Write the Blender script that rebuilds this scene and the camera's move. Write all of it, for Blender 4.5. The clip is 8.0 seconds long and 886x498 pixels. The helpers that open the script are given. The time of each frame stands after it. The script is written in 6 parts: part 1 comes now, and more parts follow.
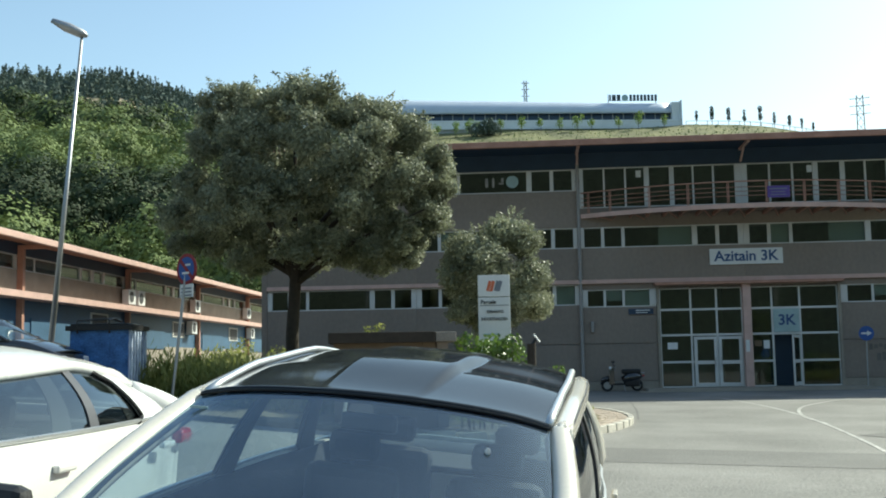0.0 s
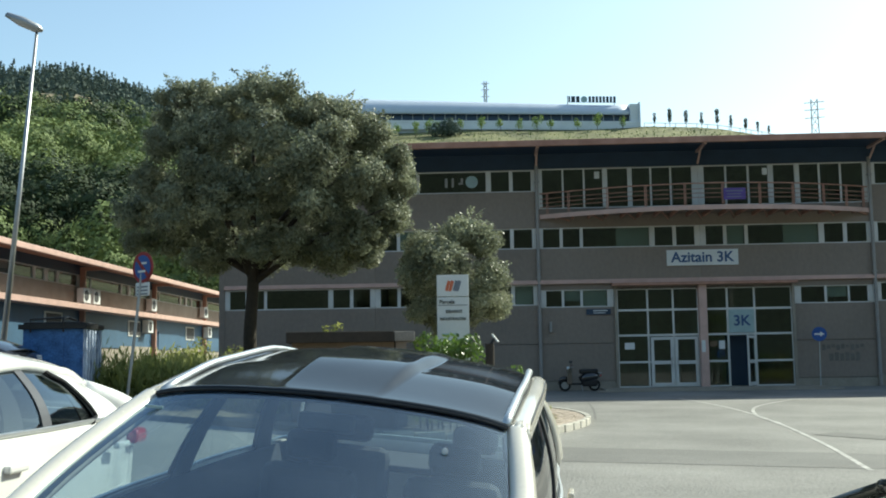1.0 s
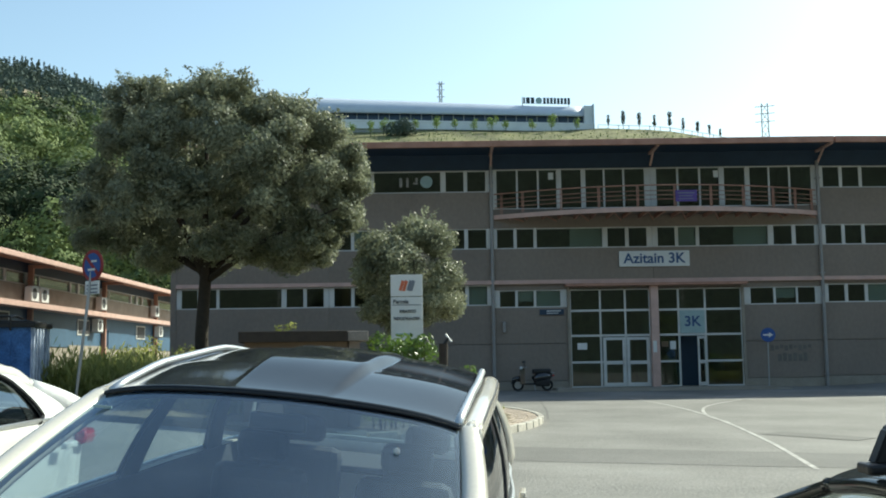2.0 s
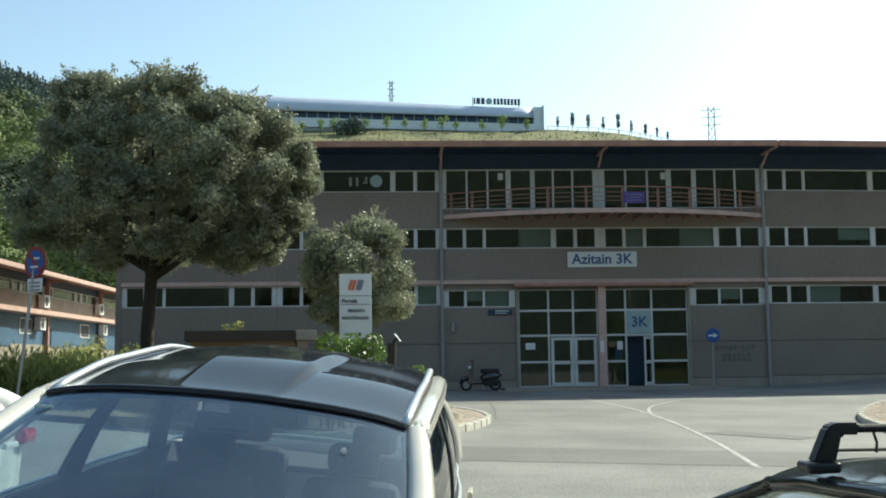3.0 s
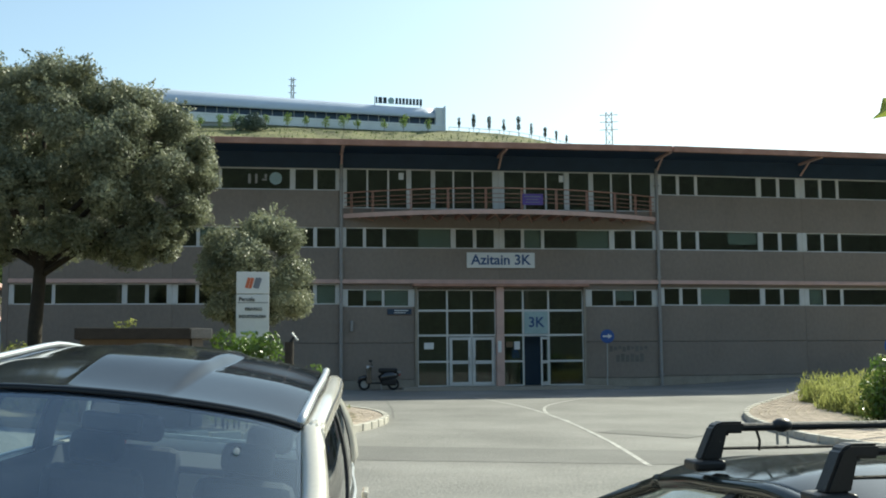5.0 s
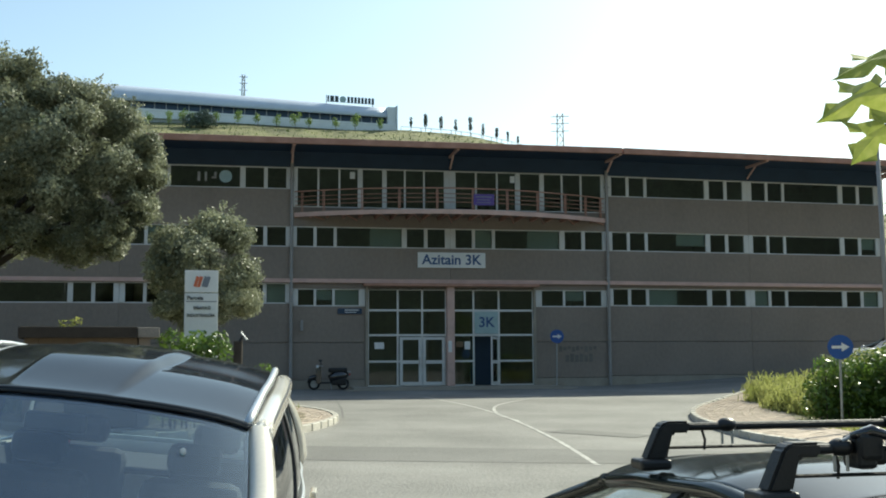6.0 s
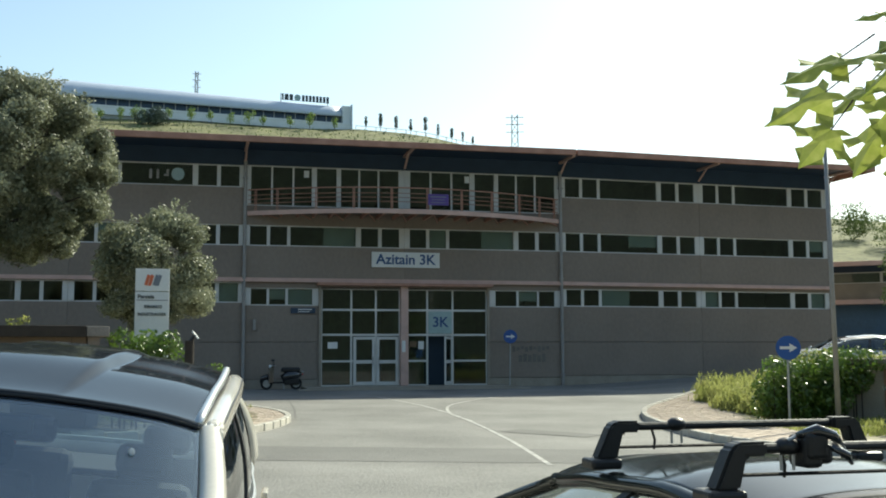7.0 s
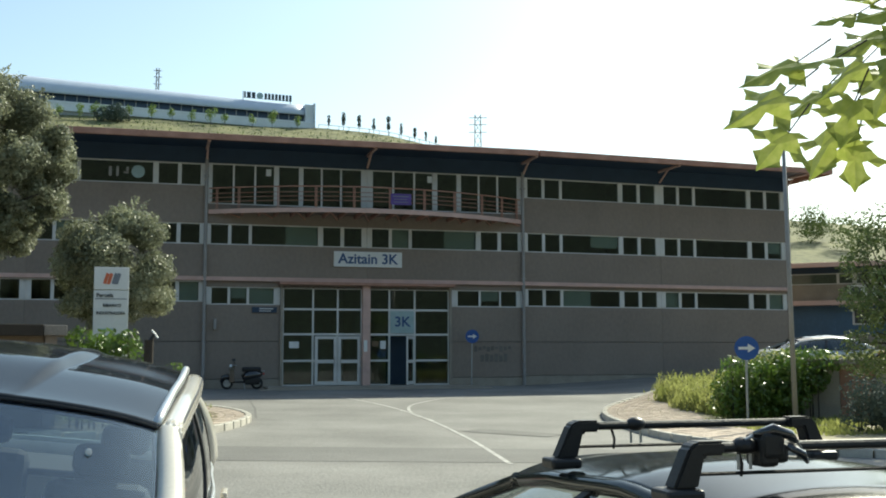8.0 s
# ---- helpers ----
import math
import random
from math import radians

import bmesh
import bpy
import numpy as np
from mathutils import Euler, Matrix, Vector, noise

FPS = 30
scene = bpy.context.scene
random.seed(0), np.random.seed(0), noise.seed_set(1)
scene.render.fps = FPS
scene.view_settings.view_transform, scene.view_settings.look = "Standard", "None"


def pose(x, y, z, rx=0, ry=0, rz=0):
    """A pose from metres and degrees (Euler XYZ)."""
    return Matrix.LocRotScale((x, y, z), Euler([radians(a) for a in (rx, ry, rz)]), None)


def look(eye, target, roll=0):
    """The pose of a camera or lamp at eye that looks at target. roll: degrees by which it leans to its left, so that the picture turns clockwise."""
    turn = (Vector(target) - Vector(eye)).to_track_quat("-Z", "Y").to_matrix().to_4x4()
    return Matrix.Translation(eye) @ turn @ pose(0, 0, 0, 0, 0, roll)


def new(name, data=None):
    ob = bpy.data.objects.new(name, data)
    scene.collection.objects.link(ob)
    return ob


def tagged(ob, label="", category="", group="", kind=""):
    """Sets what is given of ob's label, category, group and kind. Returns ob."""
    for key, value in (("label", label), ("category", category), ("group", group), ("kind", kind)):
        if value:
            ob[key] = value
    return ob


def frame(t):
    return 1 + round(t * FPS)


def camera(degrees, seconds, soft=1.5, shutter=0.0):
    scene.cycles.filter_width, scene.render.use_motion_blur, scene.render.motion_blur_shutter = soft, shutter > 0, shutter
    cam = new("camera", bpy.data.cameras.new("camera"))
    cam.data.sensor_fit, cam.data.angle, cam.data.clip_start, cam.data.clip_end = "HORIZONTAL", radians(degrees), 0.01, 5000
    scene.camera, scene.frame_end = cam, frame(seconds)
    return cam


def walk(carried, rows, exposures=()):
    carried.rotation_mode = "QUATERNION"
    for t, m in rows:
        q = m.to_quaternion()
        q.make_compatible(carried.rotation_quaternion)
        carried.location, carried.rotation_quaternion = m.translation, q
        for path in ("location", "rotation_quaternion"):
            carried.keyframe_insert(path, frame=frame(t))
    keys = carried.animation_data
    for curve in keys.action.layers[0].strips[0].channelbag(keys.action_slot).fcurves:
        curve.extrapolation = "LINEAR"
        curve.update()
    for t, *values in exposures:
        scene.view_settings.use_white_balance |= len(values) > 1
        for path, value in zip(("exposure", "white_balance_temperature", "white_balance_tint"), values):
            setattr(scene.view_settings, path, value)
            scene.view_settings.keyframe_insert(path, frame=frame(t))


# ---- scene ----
cam = camera(45.28, 8.0, soft=1.9)
EYE, ARM = 1.72, 0.08
# seconds, tilt, lean and heading of the head of the tripod; the lens sits ARM ahead of the pivot
ROWS = [
    (0.0, 96.1, 0.98, 4.83), (0.5, 96.08, 0.94, 3.78), (1.0, 96.05, 0.89, 2.61), (1.5, 96.03, 0.85, 1.44),
    (3.0, 95.95, 0.68, -2.63), (3.5, 95.93, 0.63, -3.9), (4.0, 95.91, 0.57, -5.34), (4.5, 95.89, 0.51, -6.72),
    (6.0, 95.84, 0.34, -10.73), (6.5, 95.83, 0.28, -12.02), (7.0, 95.82, 0.23, -13.22), (7.5, 95.81, 0.19, -14.24),
    (8.0, 95.8, 0.14, -15.26),
]
walk(cam, [(t, pose(-ARM * math.sin(radians(h)), ARM * math.cos(radians(h)), EYE, rx, ry, h)) for t, rx, ry, h in ROWS],
     [(0.0, 0.71, 6720, -5.5), (8.0, 0.68, 7000, -3.5)])

# ---------------------------------------------------------------- light
SUN_EL, SUN_AZ = 40.0, 50.0          # height, and turn to the right of the y axis
world = bpy.data.worlds.new("sky")
scene.world = world
world.use_nodes = True
wn, wl = world.node_tree.nodes, world.node_tree.links
wn.clear()
sky = wn.new("ShaderNodeTexSky")
sky.sky_type, sky.sun_disc = "NISHITA", False
sky.sun_elevation, sky.sun_rotation = radians(SUN_EL), radians(SUN_AZ)
sky.air_density, sky.dust_density, sky.ozone_density = 1.0, 1.2, 1.0
bgn, out = wn.new("ShaderNodeBackground"), wn.new("ShaderNodeOutputWorld")
bgn.inputs["Strength"].default_value = 0.13
wl.new(sky.outputs[0], bgn.inputs["Color"])
wl.new(bgn.outputs[0], out.inputs["Surface"])
sun = new("sun", bpy.data.lights.new("sun", "SUN"))
sun.data.energy, sun.data.angle, sun.data.color = 4.2, radians(0.55), (1.0, 0.95, 0.87)
sd = Vector((math.sin(radians(SUN_AZ)) * math.cos(radians(SUN_EL)), math.cos(radians(SUN_AZ)) * math.cos(radians(SUN_EL)), math.sin(radians(SUN_EL))))
sun.matrix_world = look(sd * 100, (0, 0, 0))


# ---------------------------------------------------------------- materials
def mat(name, col, rough=0.7, var=0.25, scale=6.0, fine=60.0, bump=0.2, metal=0.0, spec=0.5, coat=0.0, second=None, piece=0.0, trans=0.0, dirt=0.0, stretch=(1, 1, 1)):
    m = bpy.data.materials.new(name)
    m.use_nodes = True
    nt = m.node_tree
    b = nt.nodes["Principled BSDF"]
    N, L = nt.nodes.new, nt.links.new
    co = N("ShaderNodeTexCoord")
    mp = N("ShaderNodeMapping")
    mp.inputs["Scale"].default_value = stretch
    L(co.outputs["Object"], mp.inputs[0])
    big, small = N("ShaderNodeTexNoise"), N("ShaderNodeTexNoise")
    big.inputs["Scale"].default_value, big.inputs["Detail"].default_value = scale, 4
    small.inputs["Scale"].default_value, small.inputs["Detail"].default_value = fine, 3
    L(mp.outputs[0], big.inputs["Vector"])
    L(mp.outputs[0], small.inputs["Vector"])
    mix = N("ShaderNodeMath")
    mix.operation = "MULTIPLY_ADD"
    mix.inputs[1].default_value = 0.45
    L(small.outputs[0], mix.inputs[0])
    mul = N("ShaderNodeMath")
    mul.operation = "MULTIPLY"
    mul.inputs[1].default_value = 0.55
    L(big.outputs[0], mul.inputs[0])
    L(mul.outputs[0], mix.inputs[2])
    ramp = N("ShaderNodeValToRGB")
    lo = [c * (1 - var) for c in col]
    hi = [min(1, c * (1 + var)) for c in (second or col)]
    ramp.color_ramp.elements[0].position, ramp.color_ramp.elements[0].color = 0.33, (*lo, 1)
    ramp.color_ramp.elements[1].position, ramp.color_ramp.elements[1].color = 0.67, (*hi, 1)
    L(mix.outputs[0], ramp.inputs[0])
    colour = ramp.outputs[0]
    if piece:
        info, hsv = N("ShaderNodeObjectInfo"), N("ShaderNodeHueSaturation")
        mr = N("ShaderNodeMapRange")
        mr.inputs["To Min"].default_value, mr.inputs["To Max"].default_value = 1 - piece, 1 + piece
        L(info.outputs["Random"], mr.inputs[0])
        L(mr.outputs[0], hsv.inputs["Value"])
        L(colour, hsv.inputs["Color"])
        colour = hsv.outputs[0]
    L(colour, b.inputs["Base Color"])
    rr = N("ShaderNodeMapRange")
    rr.inputs["To Min"].default_value, rr.inputs["To Max"].default_value = max(0, rough - 0.08 - dirt), min(1, rough + 0.08 + dirt)
    L(mix.outputs[0], rr.inputs[0])
    L(rr.outputs[0], b.inputs["Roughness"])
    b.inputs["Metallic"].default_value = metal
    b.inputs["Specular IOR Level"].default_value = spec
    b.inputs["Coat Weight"].default_value = coat
    b.inputs["Transmission Weight"].default_value = trans
    if bump:
        bn = N("ShaderNodeBump")
        bn.inputs["Strength"].default_value, bn.inputs["Distance"].default_value = bump, 0.02
        L(small.outputs[0], bn.inputs["Height"])
        L(bn.outputs[0], b.inputs["Normal"])
    return m


def glass_mat(name, tint, gloss=(1.0, 1.0, 1.0), rough=0.02, ior=1.5):
    """A thin pane: tinted see-through, with a mirror share by Fresnel."""
    m = bpy.data.materials.new(name)
    m.use_nodes = True
    nt = m.node_tree
    nt.nodes.remove(nt.nodes["Principled BSDF"])
    N, L = nt.nodes.new, nt.links.new
    tr, gl, lw, mx = N("ShaderNodeBsdfTransparent"), N("ShaderNodeBsdfGlossy"), N("ShaderNodeLayerWeight"), N("ShaderNodeMixShader")
    pw, fr = N("ShaderNodeMath"), N("ShaderNodeMapRange")
    lw.inputs["Blend"].default_value = 0.5
    pw.operation = "POWER"
    pw.inputs[1].default_value = 5.0
    L(lw.outputs["Facing"], pw.inputs[0])
    L(pw.outputs[0], fr.inputs[0])
    no, mr = N("ShaderNodeTexNoise"), N("ShaderNodeMapRange")
    no.inputs["Scale"].default_value = 1.3
    mr.inputs["To Min"].default_value, mr.inputs["To Max"].default_value = rough * 0.5, rough * 2
    L(no.outputs[0], mr.inputs[0])
    L(mr.outputs[0], gl.inputs["Roughness"])
    tr.inputs[0].default_value = (*tint, 1)
    gl.inputs[0].default_value = (*gloss, 1)
    fr.inputs["To Min"].default_value = ((ior - 1) / (ior + 1)) ** 2
    L(fr.outputs[0], mx.inputs[0])
    L(tr.outputs[0], mx.inputs[1])
    L(gl.outputs[0], mx.inputs[2])
    L(mx.outputs[0], nt.nodes["Material Output"].inputs[0])
    return m


def leaf_mat(name, dark, light, trans=0.35, rough=0.45, spec=0.5, patch=1.5):
    """Leaves: each clump its own tone, some light through."""
    m = bpy.data.materials.new(name)
    m.use_nodes = True
    nt = m.node_tree
    b = nt.nodes["Principled BSDF"]
    N, L = nt.nodes.new, nt.links.new
    ge, ramp, tl, mx = N("ShaderNodeNewGeometry"), N("ShaderNodeValToRGB"), N("ShaderNodeBsdfTranslucent"), N("ShaderNodeMixShader")
    ramp.color_ramp.elements[0].color, ramp.color_ramp.elements[1].color = (*dark, 1), (*light, 1)
    co, no, ma = N("ShaderNodeTexCoord"), N("ShaderNodeTexNoise"), N("ShaderNodeMath")
    no.inputs["Scale"].default_value, no.inputs["Detail"].default_value = patch, 2
    L(co.outputs["Object"], no.inputs["Vector"])
    mr = N("ShaderNodeMapRange")
    mr.inputs["From Min"].default_value, mr.inputs["From Max"].default_value = 0.3, 0.7
    mr.inputs["To Max"].default_value = 0.65
    L(no.outputs[0], mr.inputs[0])
    ma.operation = "MULTIPLY_ADD"
    ma.inputs[1].default_value = 0.35
    L(ge.outputs["Random Per Island"], ma.inputs[0])
    L(mr.outputs[0], ma.inputs[2])
    L(ma.outputs[0], ramp.inputs[0])
    L(ramp.outputs[0], b.inputs["Base Color"])
    L(ramp.outputs[0], tl.inputs[0])
    b.inputs["Roughness"].default_value, b.inputs["Specular IOR Level"].default_value = rough, spec
    mx.inputs[0].default_value = trans
    L(b.outputs[0], mx.inputs[1])
    L(tl.outputs[0], mx.inputs[2])
    L(mx.outputs[0], nt.nodes["Material Output"].inputs[0])
    return m


M = dict(
    asphalt=mat("asphalt", (0.185, 0.18, 0.168), 0.85, 0.36, 0.35, 24, 1.0, second=(0.205, 0.2, 0.186)),
    asphalt_dark=mat("asphalt_patch", (0.15, 0.147, 0.138), 0.85, 0.26, 0.5, 30, 0.9),
    line=mat("road_paint", (0.36, 0.352, 0.33), 0.7, 0.45, 2.5, 14, 0.1),
    kerb=mat("kerb_stone", (0.5, 0.47, 0.41), 0.8, 0.2, 5, 50, 0.3, piece=0.12),
    paver=mat("paver", (0.44, 0.36, 0.29), 0.85, 0.2, 6, 60, 0.3, piece=0.15),
    paverbed=mat("dry_bed", (0.3, 0.25, 0.18), 0.9, 0.25, 1.2, 9, 0.4, second=(0.26, 0.24, 0.14)),
    soil=mat("soil", (0.16, 0.13, 0.08), 0.95, 0.3, 3, 30, 0.5),
    grass=mat("grass_ground", (0.11, 0.13, 0.035), 0.9, 0.35, 1.5, 25, 0.4, second=(0.17, 0.17, 0.06)),
    hill=mat("hill_grass", (0.075, 0.09, 0.03), 0.95, 0.45, 0.12, 1.1, 0.8, second=(0.17, 0.165, 0.07)),
    wood_floor=mat("forest_floor", (0.035, 0.046, 0.03), 0.95, 0.35, 0.05, 0.6, 0.3),
    concrete=mat("concrete_panel", (0.246, 0.204, 0.17), 0.85, 0.13, 0.5, 7, 0.2, piece=0.05, stretch=(1, 1, 0.7)),
    concrete_light=mat("concrete_plinth", (0.31, 0.275, 0.225), 0.85, 0.22, 1.2, 30, 0.25),
    terracotta=mat("terracotta_paint", (0.4, 0.2, 0.14), 0.55, 0.18, 2, 30, 0.1, second=(0.43, 0.24, 0.18)),
    pink=mat("salmon_steel", (0.58, 0.39, 0.335), 0.5, 0.16, 2, 30, 0.1),
    navy=mat("navy_metal", (0.02, 0.045, 0.085), 0.5, 0.2, 1.5, 20, 0.1),
    bluewall=mat("blue_sheet", (0.055, 0.12, 0.2), 0.5, 0.2, 1.0, 12, 0.1),
    frame=mat("white_frame", (0.62, 0.62, 0.6), 0.45, 0.08, 2, 30, 0.05),
    framed=mat("grey_frame", (0.35, 0.36, 0.36), 0.45, 0.1, 2, 30, 0.05),
    glass=glass_mat("window_glass", (0.72, 0.78, 0.74), (1.0, 1.0, 1.0), 0.02, 1.5),
    room=mat("room_wall", (0.3, 0.31, 0.28), 0.9, 0.25, 0.6, 5, 0.0),
    roomdark=mat("room_dark", (0.06, 0.065, 0.06), 0.9, 0.3, 0.6, 5, 0.0),
    blind=mat("window_blind", (0.34, 0.36, 0.35), 0.8, 0.12, 1.5, 20, 0.05),
    roof=mat("roof_sheet", (0.3, 0.16, 0.11), 0.6, 0.2, 0.5, 8, 0.1),
    steel=mat("galvanised_steel", (0.42, 0.43, 0.44), 0.42, 0.15, 4, 60, 0.05, metal=0.7),
    pipe=mat("downpipe", (0.3, 0.29, 0.28), 0.5, 0.15, 3, 40, 0.05),
    black=mat("black_plastic", (0.015, 0.015, 0.016), 0.45, 0.2, 8, 90, 0.1),
    blackgloss=mat("black_paint", (0.012, 0.013, 0.016), 0.1, 0.15, 5, 60, 0.0, coat=1.0),
    signwhite=mat("sign_white", (0.72, 0.73, 0.72), 0.4, 0.05, 2, 20, 0.02),
    signblue=mat("sign_blue", (0.02, 0.09, 0.32), 0.35, 0.08, 3, 20, 0.02),
    signred=mat("sign_red", (0.26, 0.02, 0.03), 0.35, 0.1, 3, 20, 0.02),
    signorange=mat("sign_orange", (0.62, 0.16, 0.08), 0.4, 0.1, 3, 20, 0.02),
    signgrey=mat("sign_grey", (0.18, 0.2, 0.24), 0.4, 0.1, 3, 20, 0.02),
    letter=mat("letter_blue", (0.035, 0.09, 0.22), 0.4, 0.1, 3, 20, 0.02),
    letterdark=mat("letter_dark", (0.03, 0.04, 0.05), 0.4, 0.1, 3, 20, 0.02),
    teal=mat("pale_teal", (0.33, 0.45, 0.46), 0.4, 0.1, 3, 20, 0.02),
    purple=mat("purple_banner", (0.1, 0.06, 0.25), 0.6, 0.15, 3, 20, 0.02),
    skip=mat("blue_skip_paint", (0.03, 0.11, 0.3), 0.5, 0.35, 5, 30, 0.2, second=(0.06, 0.17, 0.4)),
    skipworn_lit=mat("worn_skip_paint", (0.1, 0.22, 0.48), 0.6, 0.6, 7, 30, 0.3, second=(0.5, 0.55, 0.62), stretch=(1, 1, 0.2)),
    bark=mat("bark", (0.045, 0.035, 0.026), 0.9, 0.3, 8, 50, 0.8),
    wood=mat("brown_boards", (0.16, 0.11, 0.065), 0.8, 0.25, 3, 40, 0.2),
    woodgrey=mat("weathered_coping", (0.24, 0.21, 0.18), 0.85, 0.25, 3, 40, 0.2),
    tekmetal=mat("curved_roof_metal", (0.5, 0.56, 0.66), 0.4, 0.06, 0.3, 3, 0.03),
    tekwall=mat("pale_cladding", (0.68, 0.71, 0.74), 0.5, 0.08, 0.3, 3, 0.03),
    oak=leaf_mat("oak_leaves", (0.075, 0.092, 0.05), (0.42, 0.44, 0.3), 0.36, 0.46, 0.4, 1.1),
    hedge=leaf_mat("hedge_leaves", (0.05, 0.09, 0.015), (0.16, 0.26, 0.05), 0.35, 0.35),
    weeds=leaf_mat("weed_leaves", (0.18, 0.22, 0.05), (0.44, 0.44, 0.17), 0.55, 0.6, 0.4, 1.2),
    maple=leaf_mat("maple_leaves", (0.3, 0.37, 0.06), (0.54, 0.57, 0.17), 0.45, 0.45, 0.4, 6.0),
    broad=leaf_mat("broadleaf_woods", (0.045, 0.075, 0.028), (0.26, 0.32, 0.12), 0.16, 0.7, 0.2, 0.07),
    # broadleaf colour darkened to stand for shade in the hillside hollow
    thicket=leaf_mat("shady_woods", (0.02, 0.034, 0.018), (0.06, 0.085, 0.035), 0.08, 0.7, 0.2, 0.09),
    bare=mat("bare_earth", (0.36, 0.29, 0.19), 0.95, 0.25, 0.1, 0.9, 0.3),
    # conifer green paled and turned bluish to give distance haze
    hazed_pine=leaf_mat("conifer_woods", (0.07, 0.098, 0.088), (0.125, 0.16, 0.132), 0.12, 0.8, 0.2, 0.06),
    sapling=leaf_mat("sapling_leaves", (0.12, 0.2, 0.04), (0.25, 0.34, 0.08), 0.3, 0.6),
    cypress=leaf_mat("cypress_leaves", (0.02, 0.035, 0.02), (0.045, 0.07, 0.035), 0.1, 0.7),
    beige=mat("champagne_paint", (0.6, 0.57, 0.5), 0.25, 0.05, 2, 60, 0.0, coat=0.6),
    whitepaint=mat("white_paint", (0.78, 0.78, 0.76), 0.25, 0.04, 2, 60, 0.0, coat=0.6),
    carblack=mat("dusty_black_panel", (0.022, 0.027, 0.034), 0.05, 0.4, 3, 70, 0.0, spec=0.07, dirt=0.0),
    darkcar=mat("dark_green_paint", (0.016, 0.022, 0.022), 0.14, 0.12, 3, 60, 0.0, spec=0.3, coat=0.08),
    silver=mat("brushed_rail", (0.66, 0.67, 0.66), 0.3, 0.06, 4, 60, 0.02, metal=0.8),
    carglass=glass_mat("car_glass", (0.82, 0.88, 0.86), (1.0, 1.0, 1.0), 0.02, 1.55),
    darkglass=glass_mat("tinted_car_glass", (0.3, 0.36, 0.37), (0.85, 0.95, 1.0), 0.02, 1.9),
    dustveil_glass=None, bluecar=mat("pale_blue_paint", (0.3, 0.42, 0.55), 0.2, 0.05, 2, 60, 0.0, coat=0.8),
    steelpaint=mat("silver_paint", (0.5, 0.52, 0.54), 0.3, 0.05, 2, 60, 0.0, metal=0.5, coat=0.5),
    greycar=mat("dark_grey_paint", (0.05, 0.05, 0.055), 0.2, 0.1, 2, 60, 0.0, coat=0.8),
    pillar=mat("grey_pillar_film", (0.06, 0.06, 0.065), 0.4, 0.1, 5, 60, 0.0),
    cabin=mat("cabin_fabric", (0.035, 0.037, 0.042), 0.85, 0.2, 6, 80, 0.2),
    rubber=mat("tyre_rubber", (0.02, 0.02, 0.02), 0.85, 0.2, 8, 60, 0.2),
    redlamp=mat("red_lamp", (0.45, 0.01, 0.015), 0.15, 0.1, 5, 40, 0.0, coat=1.0),
    lamp=mat("lamp_lens", (0.7, 0.72, 0.72), 0.15, 0.06, 5, 40, 0.0, coat=1.0),
    fan=mat("dark_grille", (0.05, 0.05, 0.055), 0.6, 0.2, 5, 40, 0.1),
    graffiti=mat("faded_spray", (0.17, 0.155, 0.135), 0.8, 0.25, 2, 20, 0.0),
)


def dusty(name, tint, amount):
    """Car glass with a film of dust over it, coloured blue for the veil of reflected sky."""
    m = glass_mat(name, tint, (0.6, 0.8, 1.0), 0.03, 2.0)
    nt = m.node_tree
    N, L = nt.nodes.new, nt.links.new
    old = nt.nodes["Material Output"].inputs[0].links[0].from_socket
    df, mx, no, sp, mr, ad = N("ShaderNodeBsdfDiffuse"), N("ShaderNodeMixShader"), N("ShaderNodeTexNoise"), N("ShaderNodeTexNoise"), N("ShaderNodeMapRange"), N("ShaderNodeMath")
    co = N("ShaderNodeTexCoord")
    # blue in the dust colour stands for sky reflected on the glass
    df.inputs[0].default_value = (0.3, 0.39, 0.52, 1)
    no.inputs["Scale"].default_value, no.inputs["Detail"].default_value = 3.0, 5
    sp.inputs["Scale"].default_value, sp.inputs["Detail"].default_value = 70.0, 2
    L(co.outputs["Object"], no.inputs["Vector"])
    L(co.outputs["Object"], sp.inputs["Vector"])
    ad.operation = "MULTIPLY"
    L(no.outputs[0], ad.inputs[0])
    L(sp.outputs[0], ad.inputs[1])
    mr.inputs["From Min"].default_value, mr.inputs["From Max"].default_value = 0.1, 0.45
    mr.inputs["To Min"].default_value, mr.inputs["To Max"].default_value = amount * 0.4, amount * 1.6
    L(ad.outputs[0], mr.inputs[0])
    L(mr.outputs[0], mx.inputs[0])
    L(old, mx.inputs[1])
    L(df.outputs[0], mx.inputs[2])
    L(mx.outputs[0], nt.nodes["Material Output"].inputs[0])
    return m


M["carblack"].node_tree.nodes["Principled BSDF"].inputs["Specular Tint"].default_value = (0.32, 0.5, 0.75, 1)
M["dustveil_glass"] = dusty("dusty_windscreen", (0.6, 0.74, 0.8), 0.075)


# ---------------------------------------------------------------- mesh helpers
def thing(name, label, category, at=(0, 0, 0), rot=(0, 0, 0), group="", kind=""):
    ob = new(name)
    ob.empty_display_size = 0.2
    ob.matrix_basis = pose(*at, *rot)
    return tagged(ob, label, category, group, kind)


def part(name, bm, material, parent=None, label="", smooth=False):
    me = bpy.data.meshes.new(name)
    bm.normal_update()
    bm.to_mesh(me)
    bm.free()
    me.materials.append(material)
    if smooth:
        for p in me.polygons:
            p.use_smooth = True
    ob = new(name, me)
    ob.parent = parent
    if label:
        tagged(ob, label)
    return ob


def share(ob, m, parent=None):
    """Another piece on the same mesh."""
    o = new(ob.name, ob.data)
    o.parent = parent if parent is not None else ob.parent
    o.matrix_basis = m
    return o


